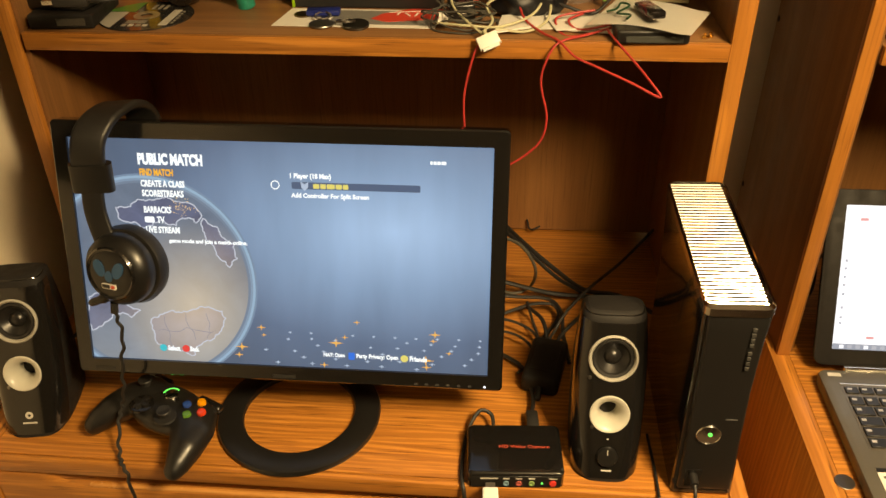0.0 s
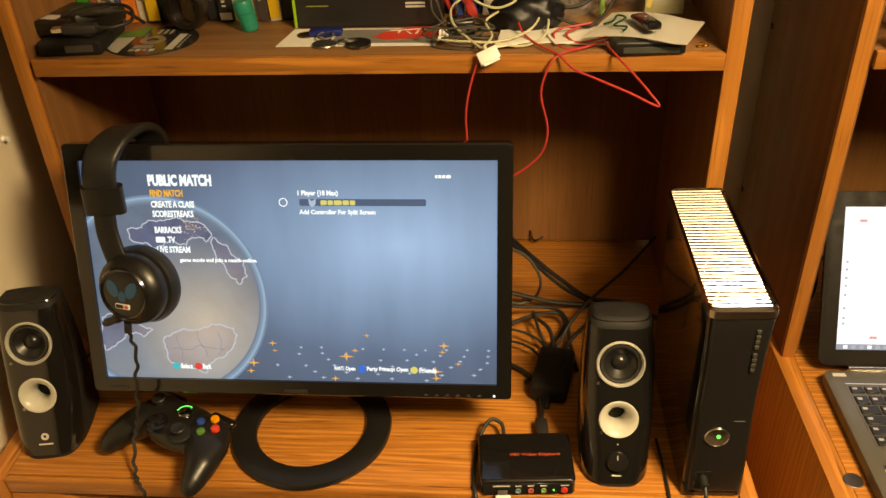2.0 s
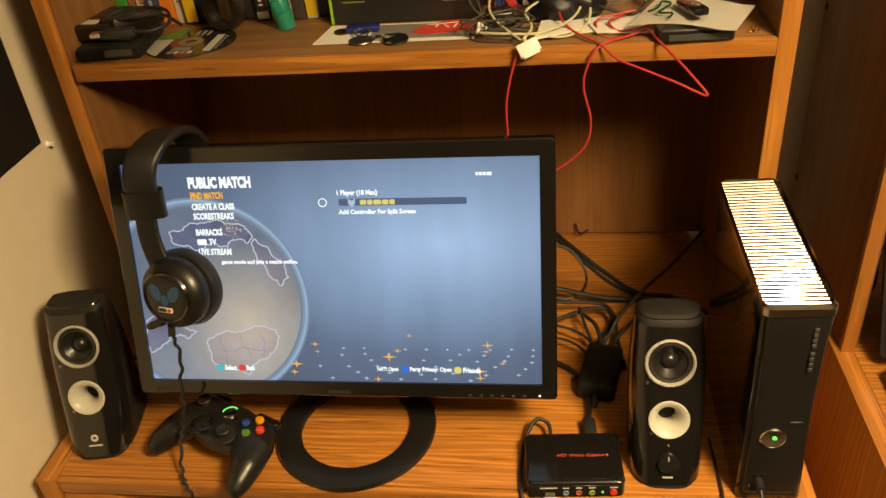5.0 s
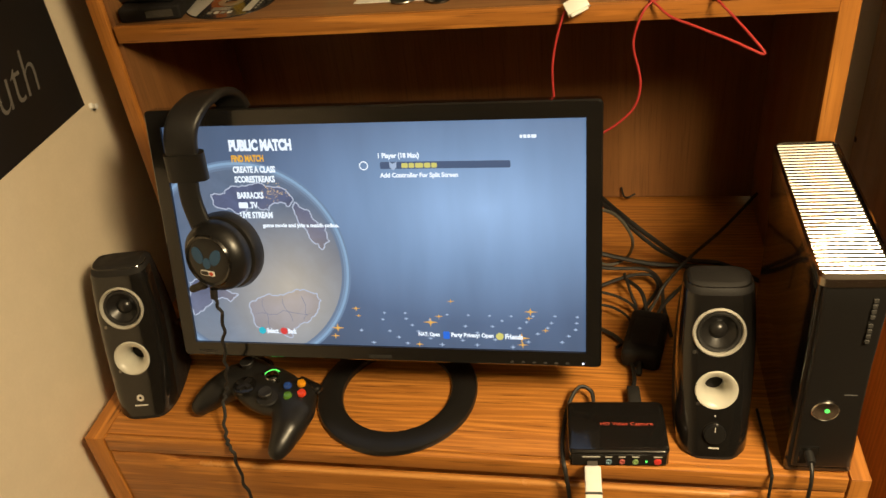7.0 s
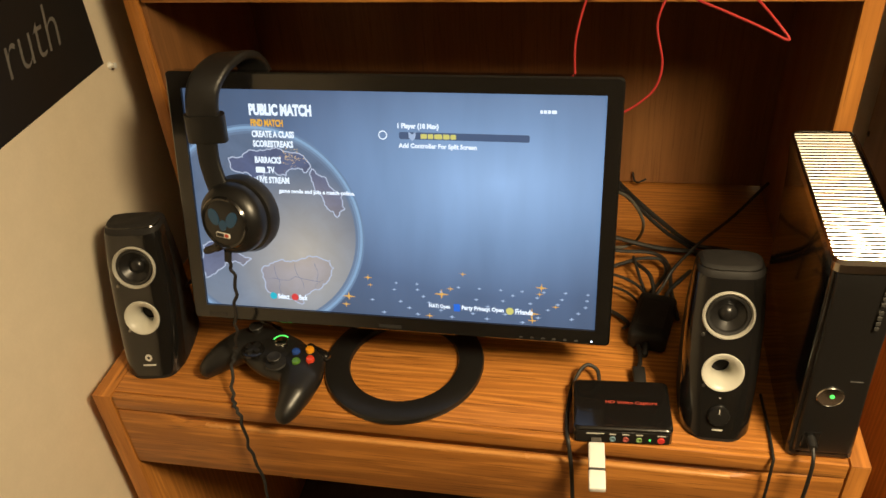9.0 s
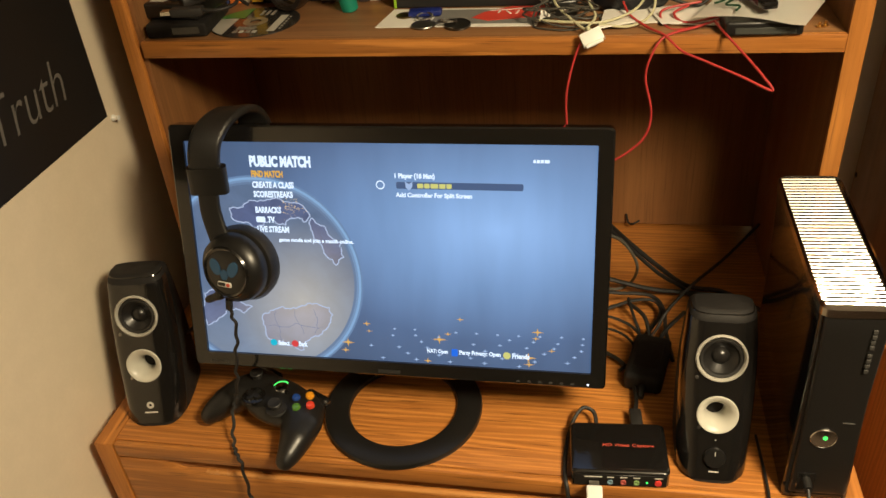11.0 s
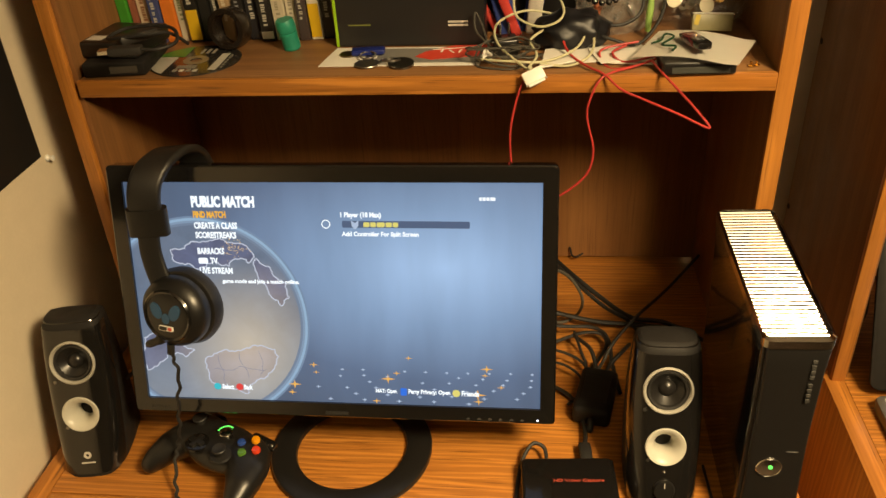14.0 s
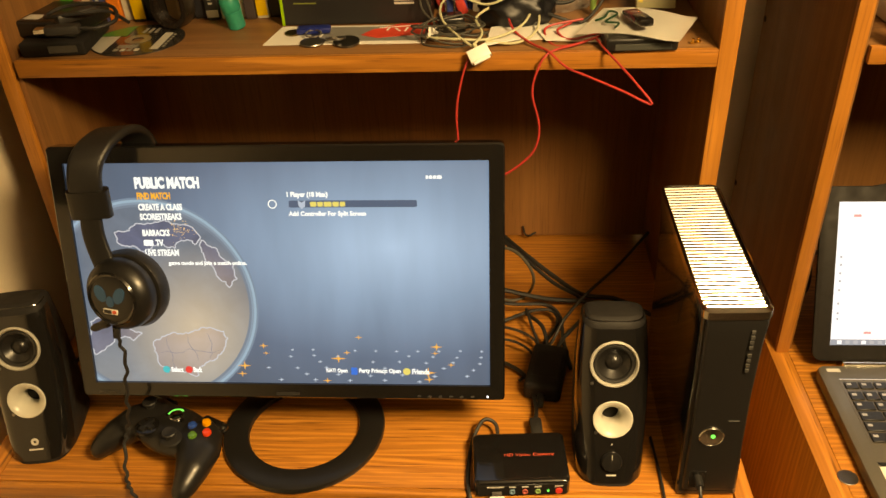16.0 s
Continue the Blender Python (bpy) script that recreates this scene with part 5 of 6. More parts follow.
part("strain_relief", lathe([(0, 0.0135), (0.0026, 0.0135), (0.0030, 0.0085), (0.0034, 0.0080), (0, 0.0080)], 12, cq @ Matrix.Rotation(radians(-90), 4, "X")), IVORY_CABLE, wc)

gc = thing("wire_coil", pose(0.226, 0.322, SHELF), "coil of thin dark grey wire", "cable")
rnd = random.Random(23)
for k in range(7):
    ra, rb, tip, turn = rnd.uniform(0.024, 0.042), rnd.uniform(0.016, 0.030), rnd.uniform(-0.5, 0.7), rnd.uniform(0, 6)
    ox, oy = rnd.uniform(-0.012, 0.016), rnd.uniform(-0.006, 0.012)
    pts = []
    for i in range(10):
        q = turn + i * (0.62 + 0.06 * (k % 3))
        u, v = ra * math.cos(q) * rnd.uniform(0.85, 1.12), rb * math.sin(q) * rnd.uniform(0.85, 1.12)
        pts.append((ox + u, oy + v, max(0.0015, 0.006 + 0.0022 * k + tip * v + rnd.uniform(-0.002, 0.003))))
    part("wire_turn", tube(pts, 0.0012, 6, 6), GREY_CABLE, gc)
part("wire_end", tube([(0.213, 0.340, 1.236), (0.191, 0.360, 1.253), (0.189, 0.380, 1.271), (0.198, 0.370, 1.257), (0.207, 0.345, 1.239)], 0.0014, 6, 6, gc.matrix_world.inverted()), GREY_CABLE, gc)
single("paper_tag", rbox(-0.006, 0.007, -0.0004, 0.0004, -0.008, 0.008, 0, 1, pose(0.207, 0.318, SHELF + 0.012, -40, 24, 20)), CARD_WHITE, "small white paper tag on the wire", "tag")

ad = thing("power_adapter", pose(0.227, 0.356, SHELF, 0, 0, 12), "small black power adapter with steel prongs", "adapter")
part("case", rbox(-0.017, 0.017, -0.013, 0.015, 0, 0.022, 0.004, 3), BLACK_SATIN, ad)
for xx in (-0.0055, 0.0055):
    part("prong", rbox(xx - 0.001, xx + 0.001, -0.004, 0.003, 0.0215, 0.040, 0.0006, 1), CHROME, ad)
part("port", rbox(-0.005, 0.005, -0.0136, -0.012, 0.006, 0.011, 0.0005, 1), STEEL, ad)

pouch = bmesh.new()
bmesh.ops.create_icosphere(pouch, subdivisions=4, radius=1)
for v in pouch.verts:
    v.co *= 1 + 0.22 * noise.noise(v.co * 2.1) + 0.06 * noise.noise(v.co * 7)
    v.co.z = max(v.co.z, -0.55)
bmesh.ops.transform(pouch, matrix=Matrix.Translation((0.312, 0.378, SHELF + 0.020)) @ Matrix.Diagonal((0.047, 0.032, 0.030, 1)), verts=pouch.verts)
single("vinyl_pouch", pouch, plain("black_vinyl", (0.006, 0.006, 0.008), 0.42, vary=0.3, scale=120, relief=0.2), "crumpled shiny black pouch under the cables", "pouch")
single("black_carton", rbox(0.205, 0.335, 0.470, 0.545, SHELF, SHELF + 0.20, 0.002, 2), plain("dark_carton", (0.010, 0.009, 0.009), 0.5, vary=0.2), "plain black box behind the cable heap", "box")
cap = thing("folded_cap", pose(0.242, 0.432, SHELF), "folded red white and blue cloth cap", "cap")
for nm, col, x0, x1, y0, hh, tilt in (("blue_fold", (0.02, 0.04, 0.20), -0.024, 0.006, 0.004, 0.072, -14), ("red_fold", (0.50, 0.04, 0.03), -0.006, 0.007, -0.006, 0.070, -22), ("white_fold", (0.55, 0.52, 0.46), 0.010, 0.030, 0.010, 0.064, 6), ("blue_fold", (0.02, 0.04, 0.20), 0.004, 0.028, 0.020, 0.080, 10), ("red_fold", (0.50, 0.04, 0.03), -0.030, -0.020, 0.014, 0.076, -26)):
    part(nm, rbox(x0, x1, -0.004, 0.004, 0, hh, 0.0035, 3, Matrix.Translation((0, y0, 0)) @ Matrix.Rotation(radians(tilt), 4, "Y")), plain(nm + "_cloth", col, 0.8, vary=0.2, scale=300, relief=0.3), cap)

# papers, flat case, curved card, usb stick
single("paper_sheet", plate([(0.272, 0.287), (0.329, 0.316), (0.335, 0.366), (0.279, 0.352)], SHELF + 0.0045, SHELF + 0.0065), CARD_WHITE, "cream folded paper under the black pouch", "paper", "loose papers")
for k, (a, b, r) in enumerate(((0.332, 0.345, 8), (0.392, 0.332, -8), (0.372, 0.340, 14))):
    single("paper_sheet", rbox(-0.034, 0.036, -0.028, 0.030, 0, 0.0012, 0.0003, 1, pose(a, b, SHELF + 0.0013 * k + 0.0002, 0, 0, r)), CARD_WHITE, "white folded paper under the red cable", "paper", "loose papers")
fc = thing("black_case", pose(0.455, 0.308, SHELF, 0, 0, 2), "flat black plastic case with grey window", "case")
part("case", rbox(-0.043, 0.042, -0.040, 0.040, 0, 0.0175, 0.004, 3), BLACK_SATIN, fc)
part("window", rbox(-0.032, 0.034, -0.0404, -0.039, 0.0030, 0.0105, 0.0004, 1), plain("grey_window", (0.055, 0.058, 0.052), 0.35), fc)
sheet = bmesh.new()
NX, NY = 16, 6
c00, c10, c11, c01 = Vector((0.379, 0.281, 1.246)), Vector((0.494, 0.250, 1.244)), Vector((0.529, 0.324, 1.246)), Vector((0.420, 0.367, 1.248))
grid = []
for i in range(NX + 1):
    for j in range(NY + 1):
        u, v = i / NX, j / NY
        p = c00 * (1 - u) * (1 - v) + c10 * u * (1 - v) + c11 * u * v + c01 * (1 - u) * v
        grid.append(sheet.verts.new((p.x, p.y, SHELF + 0.0185 + 0.010 * math.sin(math.pi * min(1, u * 1.15)) * 0.5 + 0.004 * v)))
for i in range(NX):
    for j in range(NY):
        a = i * (NY + 1) + j
        sheet.faces.new((grid[a], grid[a + NY + 1], grid[a + NY + 2], grid[a + 1]))
bmesh.ops.solidify(sheet, geom=sheet.faces[:], thickness=0.0004)
sc = single("sticker_card", sheet, plain("bright_card", (0.90, 0.88, 0.80), 0.5, vary=0.03), "white curved card with a green squiggle mark", "card")
part("green_squiggle", tube([(0.404, 0.306, 1.251), (0.416, 0.315, 1.252), (0.423, 0.334, 1.253), (0.432, 0.324, 1.253), (0.415, 0.298, 1.252), (0.429, 0.289, 1.253), (0.424, 0.276, 1.252)], 0.0013, 6, 6), plain("dark_green_ink", (0.006, 0.045, 0.015), 0.5), sc)
us = thing("usb_stick", pose(*(0.452, 0.289, 1.254), 0, 0, -74), "dark red and black usb stick", "usb stick")
part("body", rbox(-0.024, 0.010, -0.0095, 0.0095, 0, 0.009, 0.003, 2), plain("dark_red_plastic", (0.11, 0.012, 0.018), 0.22, vary=0.2, coat=0.5), us)
part("end_cap", rbox(-0.002, 0.024, -0.0085, 0.0085, 0.0010, 0.0100, 0.002, 2), plain("smoked_metal", (0.10, 0.09, 0.085), 0.16, metal=0.9), us, "smoked shiny metal end")
part("loop", rbox(-0.031, -0.022, -0.008, 0.006, 0.001, 0.006, 0.002, 2), BLACK_GLOSS, us)
for k, (a, b) in enumerate(((0.520, 0.296), (0.527, 0.299))):
    single("brass_fitting", joined(lathe([(0, 0), (0.0035, 0), (0.0035, 0.002), (0.0018, 0.0025), (0.0018, 0.006), (0, 0.0065)], 14, pose(a, b, SHELF, 0, 0, 0))), BRASS, "tiny brass pushpin on the shelf", "pushpin", "brass pushpins")

# beads, pens, black lead and clear bags at the back
br = thing("bead_bracelet", pose(0.352, 0.405, SHELF + 0.075, 62, 0, 10), "black round bead bracelet", "bracelet")
bead = None
for k in range(22):
    q = 2 * math.pi * k / 22
    p = (0.032 * math.cos(q), 0.026 * math.sin(q), 0.0)
    if bead is None:
        bead = part("bead", lathe([(0, -0.0043), (0.003, -0.003), (0.0043, 0), (0.003, 0.003), (0, 0.0043)], 10), BLACK_GLOSS, br)
        bead.location = p
    else:
        o = new("bead", bead.data)
        o.parent, o.location = br, p
pen = thing("marker_pen", pose(0.412, 0.412, SHELF + 0.006, -4, 3, 0), "light green marker standing upright", "pen")
part("barrel", lathe([(0, 0), (0.0036, 0.002), (0.0046, 0.02), (0.0046, 0.035), (0.0040, 0.037), (0.0040, 0.10), (0, 0.102)], 16), plain("pale_green_plastic", (0.28, 0.46, 0.12), 0.35), pen)
part("tip", lathe([(0, -0.006), (0.002, -0.005), (0.0042, 0.0018), (0, 0.002)], 12), STEEL, pen)
tagged(part("audio_lead", joined(
    tube([(0.337, 0.370, 1.246), (0.362, 0.360, 1.239), (0.393, 0.360, 1.232), (0.417, 0.380, 1.248), (0.429, 0.400, 1.271), (0.425, 0.420, 1.295)], 0.0022),
    tube([(0.340, 0.380, 1.254), (0.374, 0.380, 1.251), (0.399, 0.390, 1.264), (0.403, 0.410, 1.291)], 0.0022)), RUBBER), "black audio lead in loose bends", "cable")


def bag(name, centre, size, seed, label, mat):
    bm = bmesh.new()
    bmesh.ops.create_icosphere(bm, subdivisions=5, radius=1)
    for v in bm.verts:
        k = v.co + Vector((seed, 0, 0))
        v.co *= 1 + 0.22 * noise.noise(k * 1.8) + 0.16 * abs(noise.noise(k * 4)) - 0.10 * abs(noise.noise(k * 9)) + 0.05 * abs(noise.noise(k * 19))
        v.co.z = max(v.co.z, -0.8)
    bmesh.ops.transform(bm, matrix=Matrix.Translation(centre) @ Matrix.Diagonal((*size, 1)), verts=bm.verts)
    return single(name, bm, mat, label, "bag", "clear bags")


bag("plastic_bag", (0.490, 0.468, SHELF + 0.066), (0.060, 0.040, 0.086), 3.1, "clear plastic bag of small hardware", CLEAR)
bag("plastic_bag", (0.505, 0.500, SHELF + 0.062), (0.050, 0.036, 0.080), 5.7, "crinkled clear bag behind the hardware", CLEAR)
bag("plastic_bag", (0.374, 0.452, SHELF + 0.058), (0.056, 0.036, 0.076), 8.4, "silvery plastic bag of loose parts", SILVERY)
cell = thing("battery", pose(0.494, 0.418, 1.242, -14, 3, 4), "flat pale battery with bright upper edge", "battery")
part("case", rbox(-0.026, 0.026, -0.004, 0.004, -0.012, 0.009, 0.0012, 2), plain("battery_print", (0.30, 0.28, 0.15), 0.4, vary=0.25, scale=90), cell)
part("edge", rbox(-0.0265, 0.0265, -0.0042, 0.0042, 0.0091, 0.0110, 0.0008, 1), WHITE_PLASTIC, cell)
part("yellow_print", rbox(-0.023, -0.017, -0.0045, -0.0035, -0.009, 0.004, 0.0002, 1, Matrix.Rotation(radians(12), 4, "Y")), plain("yellow_ink", (0.55, 0.42, 0.05), 0.5), cell)
rnd = random.Random(11)
for k in range(26):
    cx, cz = rnd.uniform(0.445, 0.540), rnd.uniform(0.03, 0.125)
    single("hardware_washer", lathe([(0.0025, 0), (0.0062, 0), (0.0062, 0.0014), (0.0025, 0.0014)], 16, pose(cx, 0.432 + rnd.uniform(0, 0.025), SHELF + cz, rnd.uniform(50, 120), rnd.uniform(-40, 40), 0), True), STEEL if k % 3 else BRASS, "small metal washer inside the clear bag", "washer", "bagged washers")
for k in range(9):
    single("hardware_bolt", lathe([(0, 0), (0.005, 0), (0.005, 0.004), (0.0025, 0.004), (0.0025, 0.022), (0, 0.022)], 12, pose(rnd.uniform(0.345, 0.405), 0.432, SHELF + rnd.uniform(0.02, 0.09), rnd.uniform(30, 150), rnd.uniform(-60, 60), 0)), STEEL if k % 2 else plain("orange_cap", (0.5, 0.15, 0.06), 0.5), "small bolt inside the clear bag", "bolt", "bagged bolts")

single("bagged_coin", lathe([(0, 0), (0.0088, 0), (0.0095, 0.0006), (0.0095, 0.0014), (0.0078, 0.0014), (0.0074, 0.0010), (0, 0.0010)], 28, pose(0.443, 0.420, 1.270, 68, 0, 8)), plain("nickel", (0.34, 0.31, 0.22), 0.5, metal=0.2), "round pale coin in the clear bag", "coin", "bagged coins")

single("bagged_coin", lathe([(0, 0), (0.0088, 0), (0.0095, 0.0006), (0.0095, 0.0014), (0.0078, 0.0014), (0.0074, 0.0010), (0, 0.0010)], 28, pose(0.485, 0.420, 1.262, 68, 0, 8)), plain("nickel", (0.34, 0.31, 0.22), 0.5, metal=0.2), "round pale coin in the clear bag", "coin", "bagged coins")

single("bagged_coin", lathe([(0, 0), (0.0088, 0), (0.0095, 0.0006), (0.0095, 0.0014), (0.0078, 0.0014), (0.0074, 0.0010), (0, 0.0010)], 28, pose(0.458, 0.420, 1.294, 68, 0, 8)), plain("nickel", (0.34, 0.31, 0.22), 0.5, metal=0.2), "round pale coin in the clear bag", "coin", "bagged coins")

# red cable over the shelf edge
rc = thing("red_cable", pose(0.33, 0.268, SHELF), "thin red cable draped over the shelf edge", "cable")
inv = rc.matrix_world.inverted()
def strand(points):
    part("strand", tube(points, 0.0015, 8, 8, inv), RED_CABLE, rc)
strand([(0.258, 0.275, 1.222), (0.251, 0.266, 1.217), (0.243, 0.262, 1.193), (0.237, 0.258, 1.161), (0.237, 0.256, 1.130), (0.240, 0.255, 1.098)])
strand([(0.411, 0.305, 1.232), (0.382, 0.290, 1.228), (0.347, 0.270, 1.224), (0.333, 0.263, 1.202), (0.329, 0.262, 1.176), (0.338, 0.258, 1.136), (0.333, 0.255, 1.106), (0.314, 0.252, 1.085), (0.290, 0.250, 1.069)])
strand([(0.297, 0.360, 1.251), (0.307, 0.325, 1.235), (0.328, 0.295, 1.228), (0.347, 0.272, 1.226), (0.367, 0.255, 1.213), (0.393, 0.240, 1.206), (0.430, 0.220, 1.196), (0.461, 0.205, 1.186), (0.450, 0.215, 1.200), (0.431, 0.240, 1.216), (0.414, 0.268, 1.228), (0.405, 0.300, 1.232)])
strand([(0.405, 0.302, 1.231), (0.376, 0.295, 1.225), (0.356, 0.300, 1.223), (0.346, 0.325, 1.227), (0.351, 0.340, 1.234), (0.394, 0.350, 1.239)])
strand([(0.411, 0.310, 1.234), (0.374, 0.310, 1.227), (0.361, 0.330, 1.232), (0.379, 0.345, 1.236)])

# ---- cables on the desk behind the monitor ----
def floor_cable(name, points, r, mat, label):
    tagged(part(name, tube(points, r, 8, 8), mat), label, "cable", "cables behind the monitor")
B = "black cable lying behind the monitor"
floor_cable("video_cable", [(0.270, 0.260, 0.999), (0.316, 0.360, 0.889), (0.371, 0.380, 0.825), (0.424, 0.406, 0.768), (0.477, 0.394, 0.768), (0.532, 0.350, 0.766)], 0.0036, RUBBER, B)
floor_cable("power_cable", [(0.266, 0.270, 0.988), (0.320, 0.350, 0.883), (0.374, 0.360, 0.823), (0.419, 0.396, 0.768), (0.444, 0.332, 0.768)], 0.0030, RUBBER, B)
floor_cable("grey_cable", [(0.270, 0.270, 0.955), (0.311, 0.330, 0.903), (0.333, 0.340, 0.869), (0.341, 0.350, 0.836), (0.335, 0.399, 0.775), (0.309, 0.389, 0.768), (0.273, 0.405, 0.768)], 0.0024, plain("grey_sheath", (0.09, 0.085, 0.07), 0.45), "grey cable bent behind the monitor")
floor_cable("video_cable", [(0.259, 0.389, 0.800), (0.309, 0.390, 0.785), (0.368, 0.384, 0.775), (0.432, 0.387, 0.768), (0.493, 0.376, 0.768)], 0.0040, RUBBER, B)
floor_cable("audio_cable", [(0.260, 0.346, 0.800), (0.308, 0.351, 0.790), (0.362, 0.355, 0.785), (0.382, 0.330, 0.780), (0.384, 0.281, 0.775), (0.391, 0.224, 0.770)], 0.0030, RUBBER, B)
floor_cable("audio_cable", [(0.260, 0.307, 0.775), (0.299, 0.317, 0.785), (0.339, 0.340, 0.785), (0.370, 0.347, 0.780), (0.378, 0.322, 0.775), (0.353, 0.274, 0.770)], 0.0028, RUBBER, B)
floor_cable("speaker_lead", [(0.537, 0.500, 0.828), (0.481, 0.441, 0.800), (0.426, 0.356, 0.810), (0.388, 0.305, 0.800), (0.370, 0.276, 0.785), (0.352, 0.242, 0.775), (0.336, 0.173, 0.772)], 0.0026, RUBBER, B)
floor_cable("thin_lead", [(0.264, 0.302, 0.790), (0.316, 0.292, 0.785), (0.345, 0.274, 0.775), (0.347, 0.237, 0.768), (0.317, 0.200, 0.768)], 0.0022, RUBBER, B)
floor_cable("thin_lead", [(0.330, 0.338, 0.790), (0.339, 0.295, 0.785), (0.346, 0.268, 0.775), (0.342, 0.201, 0.768)], 0.0022, RUBBER, B)
floor_cable("thin_lead", [(0.269, 0.274, 0.785), (0.311, 0.272, 0.780), (0.337, 0.252, 0.772), (0.330, 0.213, 0.768)], 0.0020, RUBBER, B)
# black block added to fill the gap that shade and cables darken
gap_block = thing("dark_block", pose(0.356, 0.212, DESK, 0, 0, -12), "black adapter-like block added to darken the shaded gap among the cables", "adapter", "cables behind the monitor")
part("case", rbox(-0.026, 0.026, -0.048, 0.046, 0.0, 0.030, 0.008, 4), BLACK_MATTE, gap_block)
part("label_plate", rbox(-0.018, 0.018, -0.028, 0.026, 0.0298, 0.0303, 0.0002, 1), RUBBER, gap_block)
part("strain_relief", tube([(0.0, -0.046, 0.013), (0.001, -0.056, 0.012), (0.002, -0.066, 0.009)], 0.0045, 10, 4, None, [0.0052, 0.0045, 0.0036]), RUBBER, gap_block)
for side in (-1, 1):
    part("wire", tube([(side * 0.006, 0.044, 0.014), (side * 0.012, 0.066, 0.022), (side * 0.024, 0.088, 0.028), (side * 0.042 - 0.01, 0.12, 0.02)], 0.0030, 8, 6), RUBBER, gap_block)
hd = thing("video_plug", pose(0.338, 0.090, DESK + 0.012, 0, 0, 4), "black video plug behind the capture box", "plug", "cables behind the monitor")
part("plug_body", rbox(-0.008, 0.008, 0, 0.030, -0.0045, 0.0055, 0.0025, 2), RUBBER, hd)
part("wire", tube([(0, 0.028, 0), (0.004, 0.05, 0.0), (0.002, 0.09, -0.004), (-0.010, 0.13, -0.004), (-0.05, 0.16, 0.0)], 0.0030), RUBBER, hd)
single("wire_tie", tube([(0.331, 0.590, 0.785), (0.335, 0.585, 0.771), (0.342, 0.575, 0.774), (0.354, 0.580, 0.778)], 0.0018, 6, 6), RUBBER, "black twist of wire at the hutch back", "wire tie")

floor_cable("speaker_lead", [(-0.285, 0.135, 0.850), (-0.262, 0.140, 0.872), (-0.238, 0.150, 0.892), (-0.205, 0.185, 0.905)], 0.0024, RUBBER, "black lead from the speaker to the monitor")

# ---- wall poster ----
ps = thing("wall_poster", pose(-0.41, 0, 0), "black poster with pale script lettering", "poster")
part("sheet", rbox(0.0004, 0.0014, -0.42, 0.290, 1.111, 1.80, 0, 1), plain("black_poster_print", (0.011, 0.0095, 0.0085), 0.55, vary=0.3, scale=8), ps, "", False)
pw = Matrix(((0, 0, 1, 0.0016), (1, 0, 0, 0.150), (0, 1, 0, 1.1965), (0, 0, 0, 1)))
words("Truth", 0.146, plain("poster_ink", (0.15, 0.14, 0.125), 0.5, vary=0.25, scale=90), "lettering", ps, pw, 0.056, 0.25, bold=-0.012)
part("brown_stroke", tube([(0.0016, 0.02, 1.245), (0.0016, 0.07, 1.262), (0.0016, 0.10, 1.250), (0.0016, 0.085, 1.232)], 0.004, 6, 6), plain("poster_brown", (0.10, 0.06, 0.03), 0.5), ps)
single("push_pin", lathe([(0, 0), (0.0045, 0), (0.0052, 0.002), (0.003, 0.005), (0.0042, 0.010), (0, 0.011)], 16, pose(-0.41, 0.302, 1.103, 0, 90, 0)), WHITE_PLASTIC, "white pushpin in the cream wall", "pushpin")

# ---- laptop on the second desk ----
ALU = plain("dark_grey_aluminium", (0.17, 0.155, 0.135), 0.38, metal=0.6, vary=0.08, scale=300)
DECK = plain("grey_deck", (0.13, 0.12, 0.10), 0.42, metal=0.4, vary=0.06, scale=300)
lp = thing("laptop", pose(0.731, -0.016, DESK), "grey laptop standing open with a white page", "laptop")
part("base", loft([[(x, y, z) for x, y in round_rect(k, 0.37 - k, k, 0.24 - k, 0.012)] for z, k in ((0.001, 0.006), (0.004, 0.001), (0.018, 0), (0.0205, 0.001), (0.0212, 0.003))]), DECK, lp, "grey aluminium keyboard deck")
part("hinge_bar", rbox(0.038, 0.332, 0.2395, 0.249, 0.014, 0.0235, 0.003, 2), CHROME, lp, "bright hinge cover")
kb = part("key_well", rbox(0.022, 0.348, 0.092, 0.207, 0.0205, 0.0216, 0.0003, 1), ALU, lp)
part("deck_line", rbox(0.022, 0.348, 0.2095, 0.2115, 0.0205, 0.0220, 0.0004, 1), CHROME, lp)
KEY = plain("black_key", (0.012, 0.012, 0.013), 0.4, vary=0.1)
GLY = plain("key_print", (0.42, 0.42, 0.45), 0.5)
keymesh = {}
for row in range(6):
    first = {0: 0.0195, 1: 0.0195, 2: 0.027, 3: 0.031, 4: 0.038, 5: 0.024}[row]
    x = 0.024
    y = 0.2045 - row * 0.0187
    dh = 0.0135 if row == 0 else 0.0165
    k = 0
    while x < 0.335:
        w = first if k == 0 else 0.0195
        key = (round(w, 4), dh)
        if key not in keymesh:
            o = part("key", rbox(0.001, w - 0.0012, -dh, -0.0008, 0, 0.0022, 0.0007, 1), KEY, lp)
            g = part("key_letter", rbox(0.004, min(w * 0.55, 0.010), -dh * 0.55, -dh * 0.3, 0.0022, 0.0024, 0, 1), GLY, o)
            keymesh[key] = (o.data, g.data)
        else:
            o = new("key", keymesh[key][0])
            o.parent = lp
            g = new("key_letter", keymesh[key][1])
            g.parent = o
        o.location = (x, y, 0.0216)
        x += w
        k += 1
part("touch_pad", rbox(0.135, 0.24, 0.012, 0.08, 0.0208, 0.0216, 0.0005, 1), ALU, lp)
st = part("sticker", rbox(0.018, 0.075, 0.020, 0.062, 0.0208, 0.0216, 0.0002, 1), CARD_WHITE, lp, "white printed sticker")
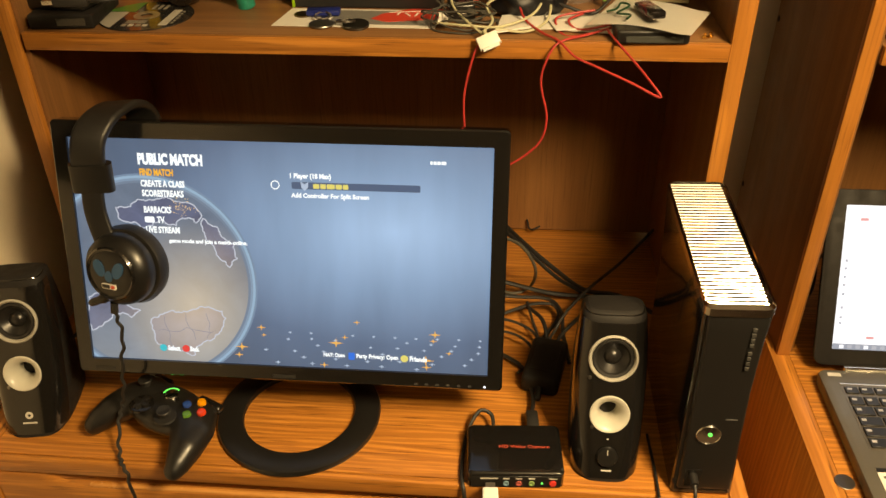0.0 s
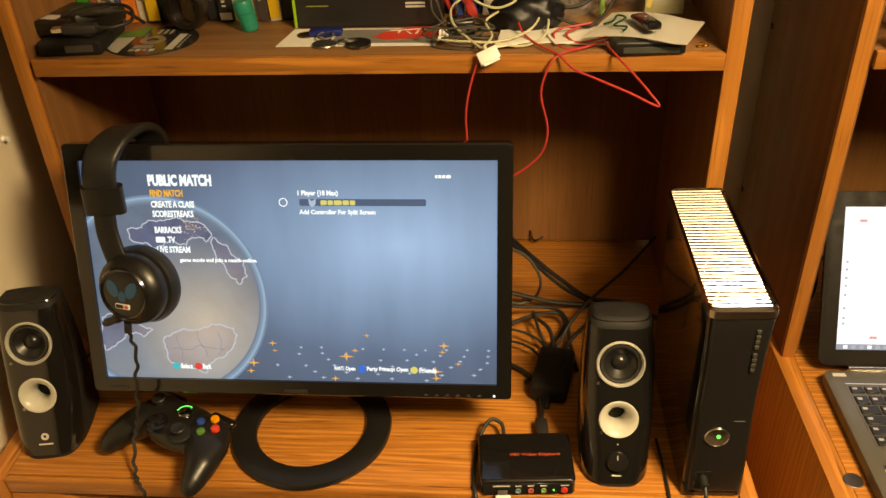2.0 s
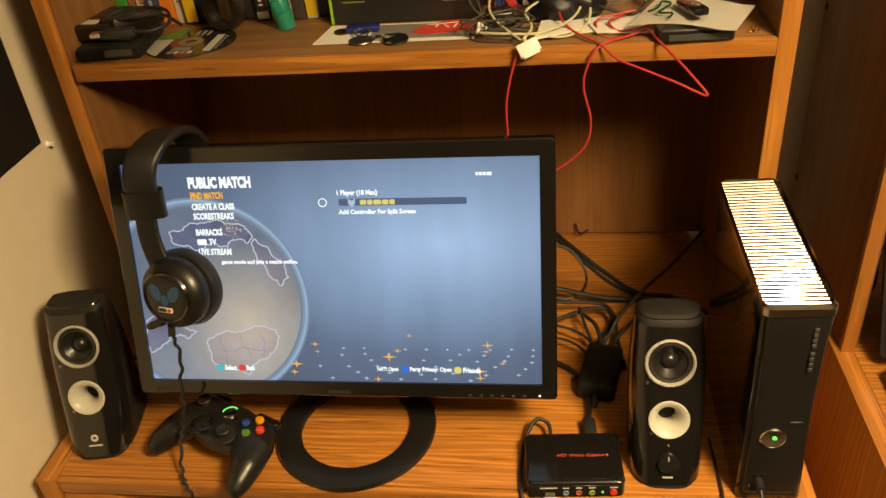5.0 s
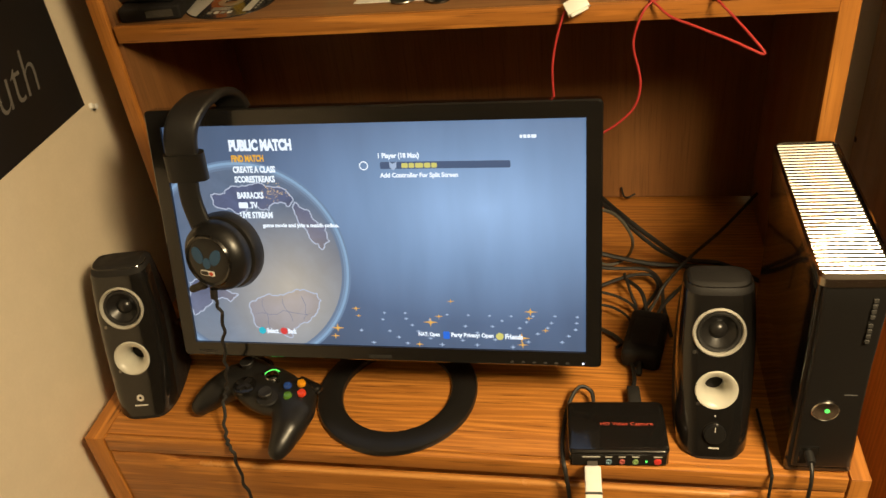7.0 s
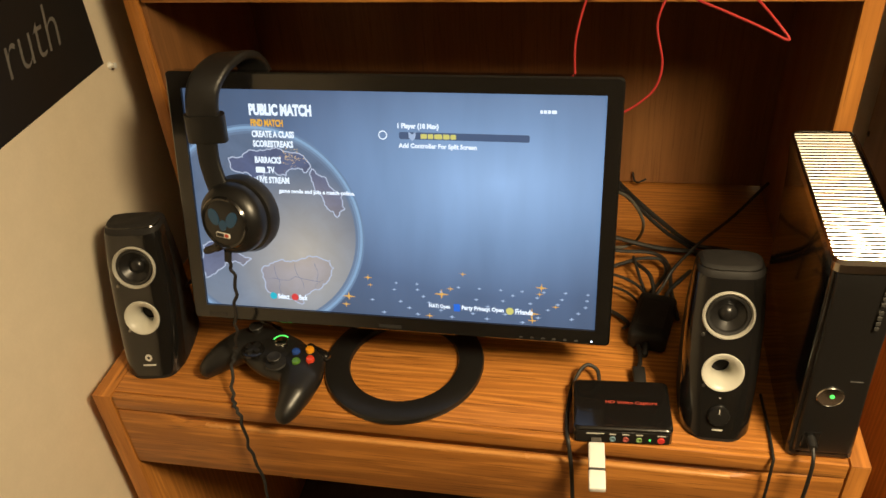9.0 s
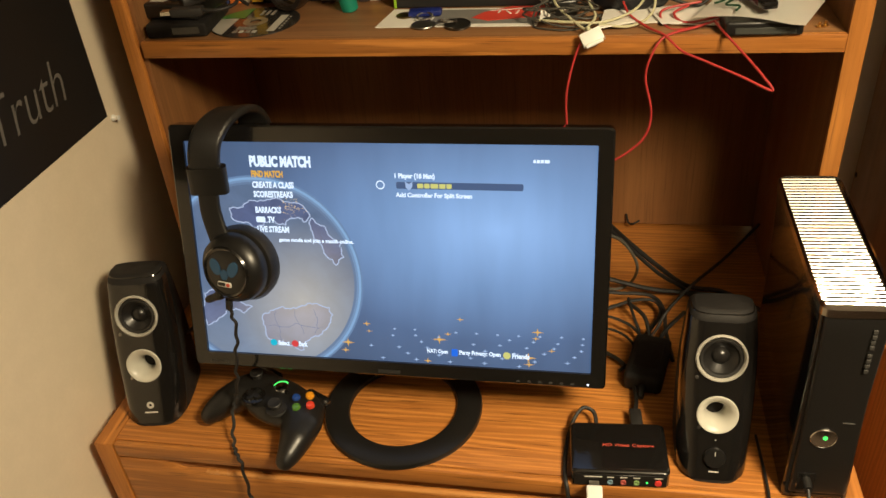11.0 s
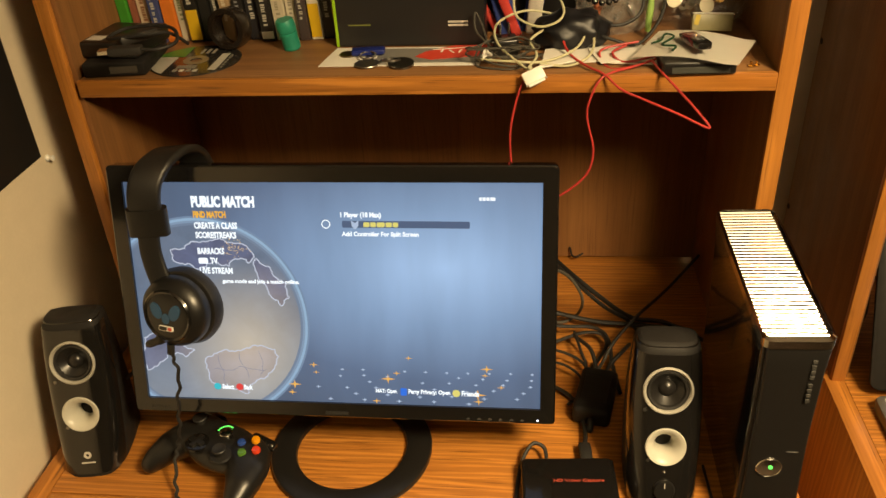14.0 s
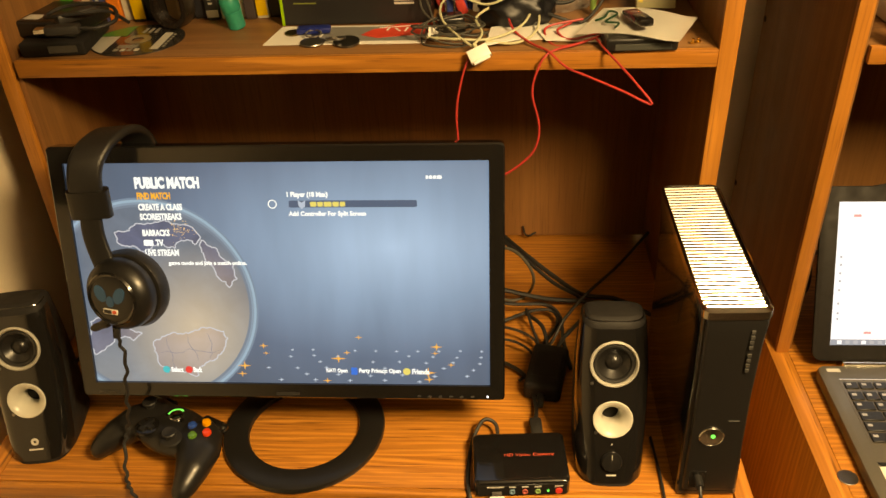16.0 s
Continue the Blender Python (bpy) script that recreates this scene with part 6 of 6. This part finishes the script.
part("print_bar", rbox(0.018, 0.075, 0.0555, 0.062, 0.0216, 0.0219, 0, 1), BLACK_SATIN, st)
for k in range(3):
    part("print_bar", rbox(0.023, 0.06 - 0.008 * k, 0.046 - 0.009 * k, 0.0495 - 0.009 * k, 0.0216, 0.0219, 0, 1), DIM_MARK, st)
part("status_mark", rbox(0.012, 0.030, 0.226, 0.233, 0.0208, 0.0215, 0.0004, 1), GREY_MARK, lp)
tl = Matrix.Translation((0, 0.250, 0.020)) @ Matrix.Rotation(radians(90 - 24), 4, "X")
lid = part("lid", loft([[(x, y, z) for x, y in round_rect(-0.001 + k, 0.366 - k, 0.0 + k, 0.247 - k, 0.014)] for z, k in ((-0.008, 0.002), (-0.006, 0), (-0.0008, 0), (0, 0.001))]), BLACK_MATTE, lp, "lid with black screen bezel")
lid.matrix_local = tl
PAGE = glow("white_page_light", (0.86, 0.88, 0.95), 1.25)
page = part("screen", rbox(0.022, 0.343, 0.024, 0.226, 0.0002, 0.0008, 0, 1), PAGE, lid, "bright white web page")
INK = glow("page_grey_ink", (0.45, 0.48, 0.56), 1.0)
RINK = glow("page_red_ink", (0.80, 0.38, 0.40), 1.0)
part("task_bar", rbox(0.022, 0.343, 0.024, 0.032, 0.0008, 0.0011, 0, 1), glow("page_bar", (0.32, 0.36, 0.46), 1.0), page)
for k in range(9):
    part("task_icon", rbox(0.031 + 0.011 * k, 0.037 + 0.011 * k, 0.0255, 0.0305, 0.0011, 0.0013, 0, 1), INK if k % 3 else PAGE, page)
for z in (0.060, 0.068, 0.082, 0.101, 0.114, 0.125, 0.137, 0.148):
    part("page_icon", rbox(0.0275, 0.0305, z, z + 0.003, 0.0008, 0.0011, 0, 1), INK, page)
for a, z in ((0.042, 0.205), (0.066, 0.040)):
    part("page_mark", rbox(a, a + 0.010, z, z + 0.0035, 0.0008, 0.0011, 0.0002, 1), RINK, page)
for k in range(7):
    part("page_line", rbox(0.10, 0.22 + 0.05 * ((k * 5) % 3) / 2, 0.19 - 0.02 * k, 0.194 - 0.02 * k, 0.0008, 0.0010, 0, 1), INK, page)
single("coin", lathe([(0, 0), (0.0115, 0), (0.0121, 0.0006), (0.0121, 0.0012), (0.0115, 0.0018), (0, 0.0016)], 40, pose(0.7165, 0.040, DESK)), STEEL, "silver coin beside the laptop", "coin")
floor_cable("laptop_lead", [(0.70 + 0.03, 0.45, 0.90), (0.80, 0.42, 0.945), (0.90, 0.42, 0.965), (1.0, 0.43, 0.95)], 0.0032, RUBBER, "black lead behind the open laptop")
floor_cable("laptop_lead", [(0.76, 0.42, 0.80), (0.775, 0.42, 0.90), (0.83, 0.42, 0.935), (0.90, 0.43, 0.92), (0.96, 0.44, 0.80)], 0.0030, RUBBER, "black lead behind the open laptop")
floor_cable("laptop_lead", [(0.735, 0.36, 0.768), (0.745, 0.34, 0.83), (0.75, 0.36, 0.87), (0.78, 0.40, 0.86)], 0.0030, RUBBER, "black lead behind the open laptop")
for k in range(3):
    bk = thing("white_binder", pose(0.765, 0.300 + 0.006 * k, SHELF + 0.0275 * k), "white binder lying on the shelf", "binder", "stacked binders")
    part("cover", rbox(0, 0.27, 0, 0.21, 0, 0.027, 0.003, 2), CARD_WHITE, bk)
    part("pages", rbox(0.004, 0.266, -0.0012, 0.20, 0.0035, 0.0235, 0.0005, 1), plain("page_block", (0.60, 0.57, 0.50), 0.7, vary=0.1, scale=300), bk)
strap = thing("hanging_strap", pose(0.752, 0.270, SHELF + 0.035), "dark strap hanging over the shelf edge", "strap")
part("webbing", loft([[(a - 0.0055, b, z), (a + 0.0055, b, z), (a + 0.0055, b + 0.002, z), (a - 0.0055, b + 0.002, z)] for a, b, z in ((0.012, 0.05, 0.036), (0.008, 0.02, 0.035), (0.002, 0.0, 0.022), (0.0, -0.002, -0.01), (-0.001, -0.002, -0.04), (0.0, -0.002, -0.075))]), plain("dark_webbing", (0.03, 0.032, 0.045), 0.8, vary=0.2, scale=600, relief=0.5), strap)
part("buckle", rbox(-0.018, -0.006, -0.002, 0.006, -0.030, 0.004, 0.002, 2), BLACK_SATIN, strap)
for y, z in ((0.607 - 0.274, 0.395), (0.607 - 0.274, 0.11)):
    pl = part("hole_plug", lathe([(0.0, 0.0012), (0.0045, 0.001), (0.005, 0)], 18, Matrix.Translation((0.0001, min(y, 0.318), z)) @ Matrix.Rotation(radians(-90), 4, "Y")), BLACK_MATTE, hutch_b)
